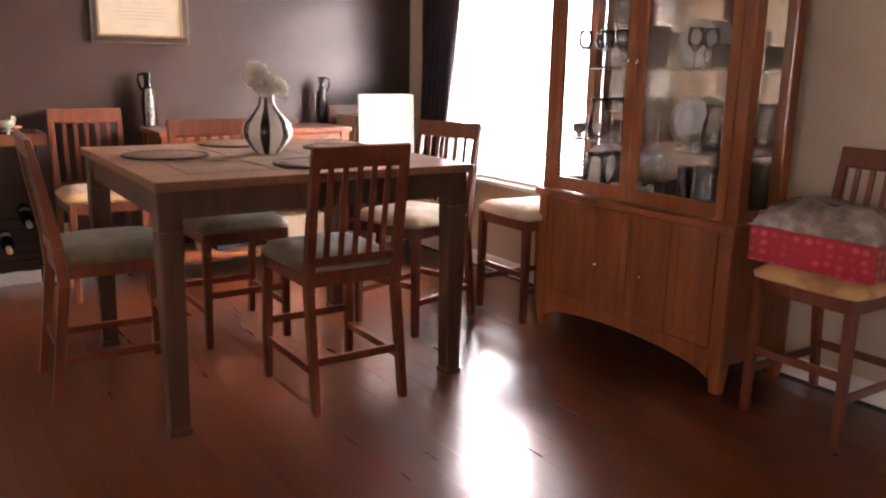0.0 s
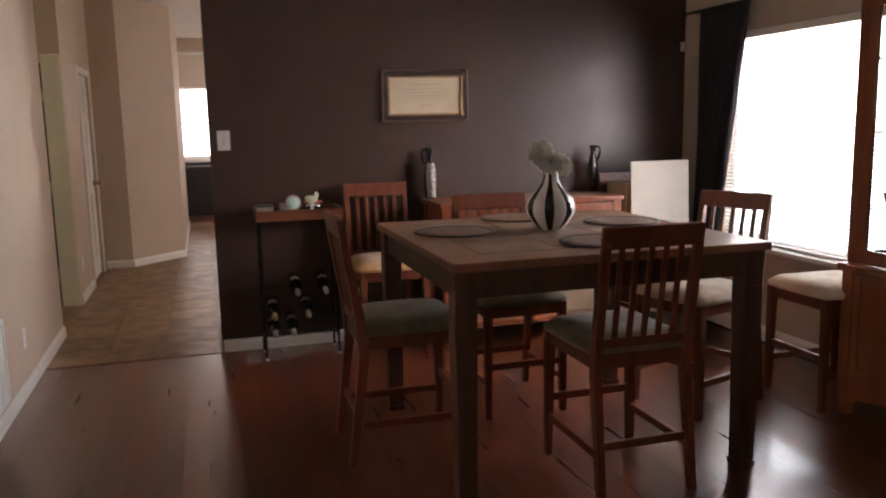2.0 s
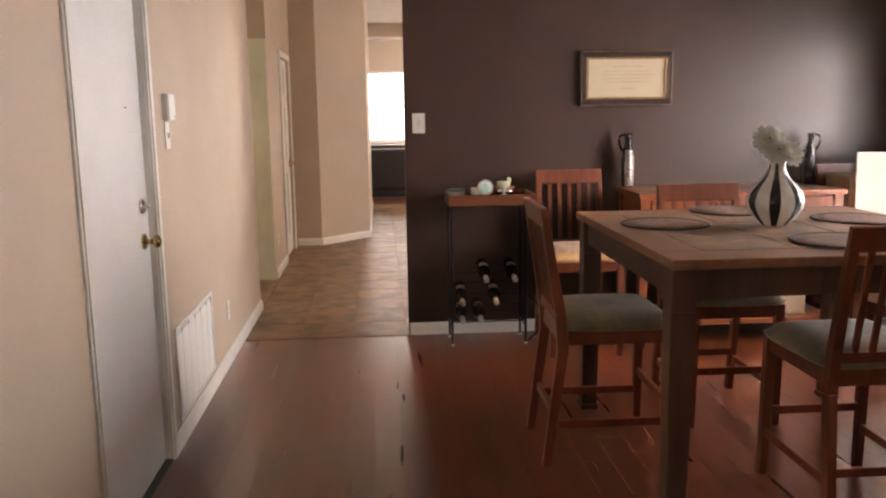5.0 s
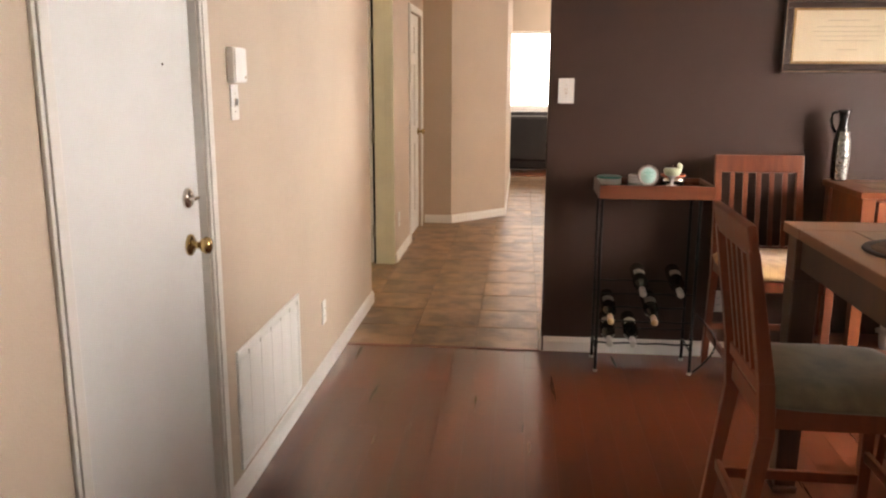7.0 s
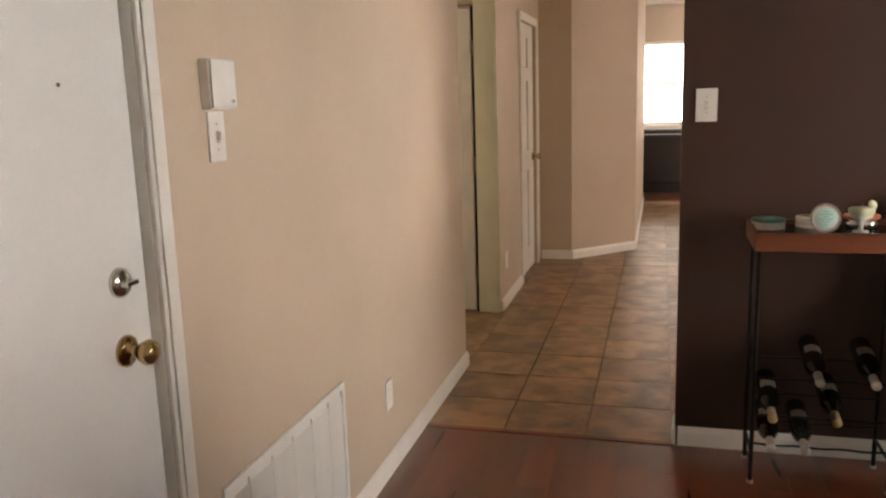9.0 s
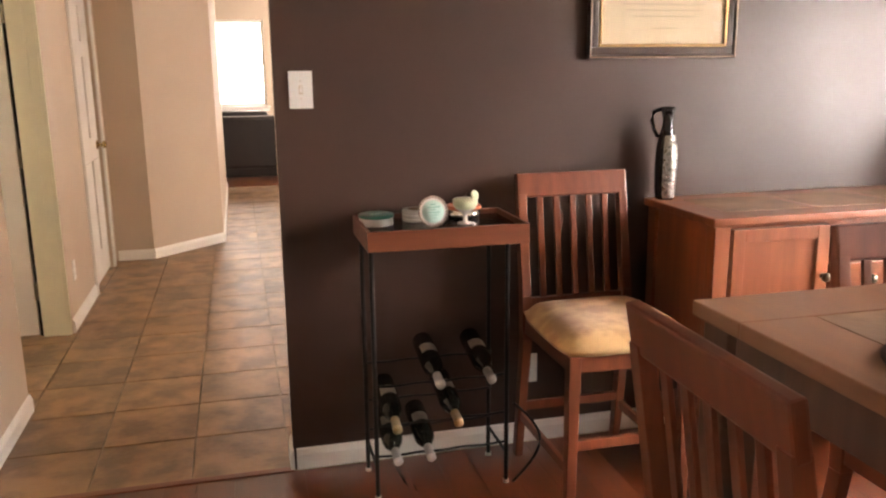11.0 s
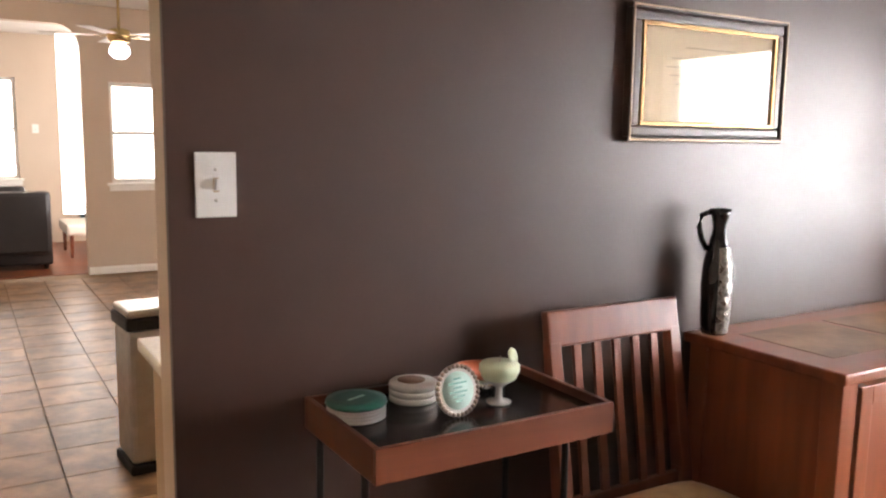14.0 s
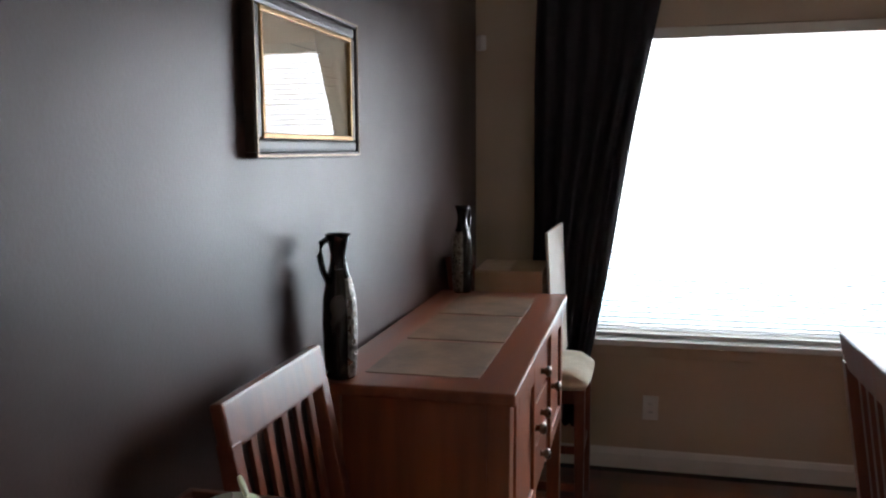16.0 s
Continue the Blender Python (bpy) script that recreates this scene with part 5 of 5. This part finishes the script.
for y0, y1, ky in ((HY0 + 0.066, ym - 0.002, ym - 0.028), (ym + 0.002, HY1 - 0.066, ym + 0.028)):
    fw = 0.052
    bm = bmesh.new()
    for lo, hi in (((y0, UZ0 + 0.006), (y0 + fw, UZ1 - 0.006)), ((y1 - fw, UZ0 + 0.006), (y1, UZ1 - 0.006)), ((y0 + fw, UZ0 + 0.006), (y1 - fw, UZ0 + 0.075)), ((y0 + fw, UZ1 - 0.07), (y1 - fw, UZ1 - 0.006))):
        add_box(bm, (UX0 - 0.004, lo[0], lo[1]), (UX0 + 0.018, hi[0], hi[1]), 0.003)
    gd = part("glass_door", bm, M_HUTCH, hu)
    gp = part("pane", box((UX0 + 0.006, y0 + fw - 0.002, UZ0 + 0.073), (UX0 + 0.010, y1 - fw + 0.002, UZ1 - 0.068)), M_GLASS, gd)
    gp.visible_shadow = False
    part("knob", lathe([(0, 0), (0.007, 0), (0.006, 0.01), (0.012, 0.018), (0.012, 0.024), (0, 0.028)], (UX0 - 0.004, ky, 1.446), 16, pose(0, 0, 0, 0, -90, 0)), M_CHROME, gd, "round pale metal knob")
for z in (1.045, 1.405, 1.75):
    sh = part("glass_shelf", box((UX0 + 0.03, HY0 + 0.066, z), (UX1 - 0.022, HY1 - 0.066, z + 0.008), 0.001), M_GLASS, hu)
    sh.visible_shadow = False


def glass_thing(name, label, category, prof, mat_, handle=None):
    e = thing(name, label, category, (0, 0, -5), 0, "glassware in the hutch")
    part("body", lathe(prof, seg=22), mat_, e)
    if handle:
        part("handle", tube(handle, 0.005, 8), mat_, e)
    return e


goblet = glass_thing("wine_glass", "clear stemmed wine glass in the hutch", "glass", [(0, 0), (0.034, 0), (0.034, 0.002), (0.006, 0.008), (0.004, 0.075), (0.012, 0.085), (0.034, 0.11), (0.038, 0.14), (0.032, 0.185), (0.030, 0.185), (0.0355, 0.14), (0.031, 0.112), (0, 0.090)], M_GLASSWARE)
mug = glass_thing("glass_mug", "clear glass mug with handle in the hutch", "mug", [(0, 0), (0.036, 0), (0.038, 0.004), (0.040, 0.11), (0.037, 0.11), (0.035, 0.012), (0, 0.010)], M_GLASSWARE, [(0.038, 0, 0.095), (0.062, 0, 0.09), (0.070, 0, 0.06), (0.062, 0, 0.03), (0.037, 0, 0.022)])
pitcher = glass_thing("glass_pitcher", "clear glass pitcher in the hutch", "pitcher", [(0, 0), (0.05, 0), (0.055, 0.005), (0.062, 0.06), (0.052, 0.13), (0.042, 0.17), (0.050, 0.21), (0.047, 0.21), (0.039, 0.17), (0.049, 0.13), (0.058, 0.06), (0.05, 0.012), (0, 0.01)], M_GLASSWARE, [(0.048, 0, 0.19), (0.085, 0, 0.185), (0.098, 0, 0.13), (0.085, 0, 0.075), (0.060, 0, 0.06)])
tallglass = glass_thing("tall_glass", "slim tall glass in the hutch", "glass", [(0, 0), (0.028, 0), (0.030, 0.004), (0.035, 0.20), (0.033, 0.20), (0.027, 0.01), (0, 0.008)], M_GLASSWARE)
platter = glass_thing("china_plate", "pale china plate propped in the hutch", "plate", [(0, 0), (0.06, 0), (0.075, 0.006), (0.115, 0.016), (0.118, 0.019), (0.074, 0.010), (0.06, 0.004), (0, 0.004)], M_WHITEGLAZE)
cup = glass_thing("china_cup", "small silvery cup in the hutch", "cup", [(0, 0), (0.022, 0), (0.024, 0.004), (0.012, 0.012), (0.03, 0.03), (0.040, 0.07), (0.038, 0.07), (0.028, 0.032), (0, 0.018)], M_STEEL, [(0.036, 0, 0.06), (0.055, 0, 0.055), (0.055, 0, 0.03), (0.030, 0, 0.03)])
random.seed(5)
rows = ((0.7725, (platter, pitcher, cup, cup, mug, tallglass, pitcher)), (1.0535, (cup, pitcher, mug, tallglass, platter, cup, pitcher)), (1.4135, (goblet, goblet, goblet, tallglass, platter, goblet, mug)), (1.7585, (tallglass, goblet, tallglass, goblet, pitcher, goblet, tallglass)))
for z, kinds in rows:
    for i, kd in enumerate(kinds):
        y = HY1 - 0.16 - i * 0.143 + random.uniform(-0.012, 0.012)
        for x in ((HX0 + 0.12, HX0 + 0.24) if kd is not platter else (HX0 + 0.27,)):
            if kd is platter:
                copy_thing(kd, pose(x + 0.03, y, z + 0.117, 0, -80, 0))
            else:
                copy_thing(kd, pose(x, y + random.uniform(-0.01, 0.01), z + 0.0003, 0, 0, random.uniform(60, 200)))
for kd in (goblet, mug, pitcher, tallglass, platter, cup):
    for o in (*kd.children_recursive, kd):
        bpy.data.objects.remove(o)

# parcel on the chair beside the hutch
pc = thing("wrapped_parcel", "red and pink patterned parcel under crinkled clear film", "parcel", (3.13, 0.735, 0.661), 3)
part("box", box((-0.205, -0.255, 0), (0.205, 0.255, 0.145), 0.008), M_GIFT, pc)
bm = bmesh.new()
n = 16
gv = []
for j in range(n + 1):
    row = []
    for i in range(n + 1):
        u, w = -1 + 2 * i / n, -1 + 2 * j / n
        e = (1 - max(abs(u), abs(w)) ** 3)
        z = 0.150 + 0.13 * e ** 0.5 * (0.8 + 0.25 * noise.noise((u * 2.1, w * 2.1, 0.3))) + 0.012 * noise.noise((u * 6, w * 6, 2))
        row.append(bm.verts.new((u * 0.212, w * 0.262, z)))
    gv.append(row)
for j in range(n):
    for i in range(n):
        bm.faces.new((gv[j][i], gv[j][i + 1], gv[j + 1][i + 1], gv[j + 1][i]))
edge = [gv[0][i] for i in range(n + 1)] + [gv[j][n] for j in range(1, n + 1)] + [gv[n][i] for i in range(n - 1, -1, -1)] + [gv[j][0] for j in range(n - 1, 0, -1)]
low = [bm.verts.new((v_.co.x, v_.co.y, 0.146)) for v_ in edge]
for i in range(len(edge)):
    j = (i + 1) % len(edge)
    bm.faces.new((edge[j], edge[i], low[i], low[j]))
bm.faces.new(low)
bmesh.ops.recalc_face_normals(bm, faces=bm.faces[:])
for f in bm.faces:
    f.smooth = True
part("film", bm, M_FILM, pc, "crinkled clear wrapping film")


# ---- curtains ----
def curtain(name, label, material, axis, at, z0, z1, left0, right0, left1, right1, folds, depth, rod_span, rod_z):
    """A pleated hanging panel; its edges run from (left0, right0) at the top to (left1, right1) at the foot."""
    e = thing(name, label, "curtain")
    bm = bmesh.new()
    nu, nv = folds * 8, 22
    g = []
    for j in range(nv + 1):
        k = j / nv
        z = z1 + (z0 - z1) * k
        a, b = left0 + (left1 - left0) * k, right0 + (right1 - right0) * k
        row = []
        for i in range(nu + 1):
            s = i / nu
            w = depth * (0.75 + 0.35 * k) * math.sin(s * folds * 2 * math.pi + 0.5 * math.sin(3 * k + 7 * s)) + 0.006 * noise.noise((s * 5, k * 4, 1))
            u = a + (b - a) * s + 0.006 * math.sin(9 * k + 5 * s)
            row.append(bm.verts.new((at + w, u, z) if axis == "y" else (u, at + w, z)))
        g.append(row)
    for j in range(nv):
        for i in range(nu):
            bm.faces.new((g[j][i], g[j][i + 1], g[j + 1][i + 1], g[j + 1][i]))
    for f in bm.faces:
        f.smooth = True
    pnl = part("panel", bm, material, e)
    so = pnl.modifiers.new("thickness", "SOLIDIFY")
    so.thickness = 0.003
    p0, p1 = ((at, rod_span[0], rod_z), (at, rod_span[1], rod_z)) if axis == "y" else ((rod_span[0], at, rod_z), (rod_span[1], at, rod_z))
    r = part("rod", rod(p0, p1, 0.010, seg=12), M_BLACK, e)
    for p in (p0, p1):
        part("finial", lathe([(0, -0.025), (0.015, -0.018), (0.022, 0), (0.015, 0.018), (0, 0.025)], p, 14), M_BLACK, r)
    for q in (0.03, 0.97):
        c = Vector(p0).lerp(Vector(p1), q)
        o = Vector(((X_WIN - 0.0005) if axis == "y" else c.x, c.y if axis == "y" else Y_FAR - 0.0005, c.z))
        part("bracket", rod(c, o, 0.006, seg=8), M_BLACK, r)
    return e


curtain("curtain", "dark navy brown curtain drawn aside at the window", M_CURTAIN, "y", X_WIN - 0.075, 0.22, 2.25, 4.30, 3.75, 4.33, 4.10, 6, 0.022, (4.50, 2.15), 2.245)
curtain("curtain", "long teal and brown curtain in the living room", M_TEAL, "x", Y_FAR - 0.09, 0.30, 2.36, 1.14, 1.44, 1.10, 1.46, 4, 0.02, (1.02, 2.75), 2.37)

# ---- living room and kitchen seen through the hall ----
so_ = thing("sofa", "black leather sofa seen from behind", "sofa")
part("base", box((-1.55, 13.02, 0.05), (0.53, 13.90, 0.36), 0.03), M_LEATHER, so_)
part("backrest", box((-1.55, 13.00, 0.16), (0.53, 13.22, 0.87), 0.05), M_LEATHER, so_)
for x in (-1.55, 0.33):
    part("arm", box((x, 13.23, 0.20), (x + 0.20, 13.90, 0.60), 0.05), M_LEATHER, so_)
for i in range(2):
    part("seat_cushion", box((-1.34 + i * 0.83, 13.24, 0.362), (-0.52 + i * 0.83, 13.88, 0.47), 0.04), M_LEATHER, so_)
    part("back_cushion", box((-1.33 + i * 0.83, 13.23, 0.475), (-0.53 + i * 0.83, 13.41, 0.93), 0.06), M_LEATHER, so_)
for x, y in ((-1.48, 13.09), (0.46, 13.09), (-1.48, 13.82), (0.46, 13.82)):
    part("foot", rod((x, y, 0), (x, y, 0.06), 0.025), M_BLACK, so_)
ot = thing("bench", "low white upholstered bench in the living room", "bench", (1.05, 14.2, 0))
part("seat", box((-0.30, -0.45, 0.28), (0.30, 0.45, 0.42), 0.04), M_WHITE, ot)
for x in (-0.24, 0.24):
    for y in (-0.39, 0.39):
        part("leg", beam((x, y, 0), (x, y, 0.285), 0.035, 0.035, 0.045, 0.045), M_CHAIR, ot)

tc = thing("trash_can", "slim steel trash can with black lid and base", "trash can", (0.40, 6.80, 0), 4)
part("base", box((-0.165, -0.145, 0), (0.165, 0.145, 0.045), 0.012), M_BLACK, tc)
part("body", box((-0.155, -0.135, 0.046), (0.155, 0.135, 0.655), 0.025), M_STEEL, tc)
part("lid_rim", box((-0.165, -0.145, 0.656), (0.165, 0.145, 0.712), 0.012), M_BLACK, tc)
part("lid", box((-0.158, -0.138, 0.7125), (0.158, 0.138, 0.748), 0.016), M_STEEL, tc, "steel lid")

kc = thing("kitchen_cabinet", "light oak base cabinet behind the brown wall", "cabinet")
part("carcass", box((0.125, Y_DARK + 0.131, 0.09), (1.5, 5.42, 0.874), 0.003), M_OAK, kc)
part("toe_kick", box((0.16, Y_DARK + 0.14, 0.0), (1.5, 5.36, 0.0895)), M_BLACK, kc)
part("end_panel", box((0.112, Y_DARK + 0.16, 0.10), (0.1245, 5.39, 0.86), 0.004), M_OAK, kc)
for i in range(3):
    part("door", box((0.15 + i * 0.45, 5.4205, 0.12), (0.58 + i * 0.45, 5.438, 0.85), 0.004), M_OAK, kc)
single("worktop", box((0.085, Y_DARK + 0.131, 0.8745), (1.55, 5.47, 0.912), 0.006), M_COUNTER, "pale laminate kitchen worktop", "worktop")

fan = thing("ceiling_fan", "white ceiling fan with a lit lamp", "ceiling fan", (0.90, 10.5, 0.06), 20)
part("downrod", rod((0, 0, 2.34), (0, 0, Z_CEIL - 0.06), 0.012), M_BRASS, fan)
part("canopy", lathe([(0, Z_CEIL - 0.14), (0.03, Z_CEIL - 0.14), (0.06, Z_CEIL - 0.08), (0.062, Z_CEIL - 0.06), (0, Z_CEIL - 0.06)], seg=20), M_BRASS, fan)
part("motor", lathe([(0, 2.22), (0.06, 2.22), (0.09, 2.24), (0.10, 2.28), (0.09, 2.33), (0.03, 2.35), (0, 2.35)], seg=24), M_BRASS, fan)
for i in range(5):
    b_ = part("blade", box((0.16, -0.06, 2.283), (0.62, 0.06, 2.290), 0.003, pose(0, 0, 0, 0, 0, 72 * i) @ pose(0, 0, 0, 0, 0, 0)), M_BLADE, fan)
    part("blade_arm", box((0.08, -0.015, 2.276), (0.20, 0.015, 2.2825), 0.002, pose(0, 0, 0, 0, 0, 72 * i)), M_BRASS, b_)
part("lamp_globe", lathe([(0, 2.09), (0.05, 2.10), (0.085, 2.14), (0.075, 2.19), (0.04, 2.2195), (0, 2.2195)], seg=20), M_LAMP, fan, "glowing frosted glass globe")

# rounded upper corner of the arch
bm = bmesh.new()
R = 0.24
pts = [(ARCH_X1, ARCH_Z), (ARCH_X1 - R, ARCH_Z)] + [(ARCH_X1 - R + R * math.sin(a), ARCH_Z - R + R * math.cos(a)) for a in [radians(6 * i) for i in range(16)]]
v = [[bm.verts.new((x, y, z)) for x, z in pts] for y in (Y_LIVING, Y_LIVING + 0.14)]
for r_ in v:
    for i in range(1, len(pts) - 1):
        bm.faces.new((r_[0], r_[i], r_[i + 1]))
for i in range(len(pts)):
    j = (i + 1) % len(pts)
    bm.faces.new((v[0][i], v[0][j], v[1][j], v[1][i]))
bmesh.ops.recalc_face_normals(bm, faces=bm.faces[:])
structure("wall_arch_corner", bm, M_WALL, "rounded corner of the arched opening")


# ---- planks and tiles, last ----
def tile_material():
    m, nt, p = nodes_of("slate_brown_tile")
    co = nt.nodes.new("ShaderNodeTexCoord").outputs["Object"]
    inf = nt.nodes.new("ShaderNodeObjectInfo")
    sh = nt.nodes.new("ShaderNodeVectorMath")
    sh.operation = "SCALE"
    sh.inputs[0].default_value = (17.0, 5.0, 9.0)
    nt.links.new(inf.outputs["Random"], sh.inputs["Scale"])
    ad = nt.nodes.new("ShaderNodeVectorMath")
    nt.links.new(co, ad.inputs[0])
    nt.links.new(sh.outputs[0], ad.inputs[1])
    n1 = noise_tex(nt, ad.outputs[0], 6.5, 6.0)
    n2 = noise_tex(nt, ad.outputs[0], 45.0, 3.0)
    mx = mixed(nt, (0.36, 0.205, 0.10), (0.17, 0.10, 0.052), ramp(nt, n1, 0.38, 0.62))
    hs = nt.nodes.new("ShaderNodeHueSaturation")
    mr = nt.nodes.new("ShaderNodeMapRange")
    mr.inputs[3].default_value, mr.inputs[4].default_value = 0.86, 1.14
    nt.links.new(inf.outputs["Random"], mr.inputs[0])
    nt.links.new(mr.outputs[0], hs.inputs["Value"])
    nt.links.new(mx.outputs[2], hs.inputs["Color"])
    nt.links.new(hs.outputs[0], p.inputs["Base Color"])
    rr = nt.nodes.new("ShaderNodeMapRange")
    rr.inputs[3].default_value, rr.inputs[4].default_value = 0.28, 0.46
    nt.links.new(n2, rr.inputs[0])
    nt.links.new(rr.outputs[0], p.inputs["Roughness"])
    ml = nt.nodes.new("ShaderNodeMath")
    ml.operation = "MULTIPLY_ADD"
    ml.inputs[1].default_value = 4.0
    nt.links.new(n1, ml.inputs[0])
    nt.links.new(n2, ml.inputs[2])
    bumped(nt, p, ml.outputs[0], 0.35, 0.003)
    return m


def chip(lx, ly, h, material, name):
    """One plank or tile, centred, its upper edges eased."""
    e = 0.0001
    bm = bmesh.new()
    lo = [bm.verts.new((sx * lx / 2, sy * ly / 2, -h)) for sx, sy in ((-1, -1), (1, -1), (1, 1), (-1, 1))]
    md = [bm.verts.new((sx * lx / 2, sy * ly / 2, -e)) for sx, sy in ((-1, -1), (1, -1), (1, 1), (-1, 1))]
    up = [bm.verts.new((sx * (lx / 2 - e), sy * (ly / 2 - e), 0)) for sx, sy in ((-1, -1), (1, -1), (1, 1), (-1, 1))]
    bm.faces.new(up)
    for a, b in ((lo, md), (md, up)):
        for i in range(4):
            bm.faces.new((a[i], a[(i + 1) % 4], b[(i + 1) % 4], b[i]))
    return finish(name, bm, material)


def strip_chips(bm, x0, x1, y0, y1, z, e=0.0025, h=0.012):
    lo = [bm.verts.new((x, y, z - h)) for x, y in ((x0, y0), (x1, y0), (x1, y1), (x0, y1))]
    up = [bm.verts.new((x, y, z)) for x, y in ((x0 + e, y0 + e), (x1 - e, y0 + e), (x1 - e, y1 - e), (x0 + e, y1 - e))]
    bm.faces.new(up)
    for i in range(4):
        bm.faces.new((lo[i], lo[(i + 1) % 4], up[(i + 1) % 4], up[i]))


floor_dining = bpy.data.objects["floor_dining"]
floor_hall = bpy.data.objects["floor_hall"]
random.seed(11)
PW, PL = 0.126, 1.22
cols = int(math.ceil((X_WIN - X_LEFT) / PW))
meshes = {}
for c in range(cols):
    x = X_LEFT + PW * (c + 0.5)
    w = PW - 0.0004
    if x + PW / 2 > X_WIN:
        continue
    y = Y_BACK - random.uniform(0, PL)
    while y < Y_DARK - 0.02:
        a, b = max(y, Y_BACK), min(y + PL, Y_DARK - 0.021)
        if b - a > 0.04:
            key = round(b - a - 0.0003, 4)
            if key not in meshes:
                meshes[key] = chip(w, key, 0.012, M_PLANK, "plank")
            o = new("plank", meshes[key])
            o.parent = floor_dining
            o.location = (x, (a + b) / 2, random.uniform(-0.0004, 0.0))
        y += PL

M_TILE = tile_material()
TP = 0.362
tile_mesh = chip(TP - 0.007, TP - 0.007, 0.012, M_TILE, "tile")
far_tiles = bmesh.new()
i0 = -6
for i in range(i0, 14):
    for j in range(0, 23):
        x, y = -0.010 + TP * (i + 0.5), Y_DARK + 0.018 + TP * (j + 0.5)
        if y + TP / 2 > Y_LIVING + 0.15:
            continue
        if -5 < i < 3 and j < 15 and x > -1.75:
            o = new("tile", tile_mesh)
            o.parent = floor_hall
            o.location = (x, y, random.uniform(-0.0006, 0.0))
        else:
            strip_chips(far_tiles, x - TP / 2 + 0.0035, x + TP / 2 - 0.0035, y - TP / 2 + 0.0035, y + TP / 2 - 0.0035, 0)
ft = part("tiles", far_tiles, M_TILE, floor_hall)
ft["kind"] = "stuff"
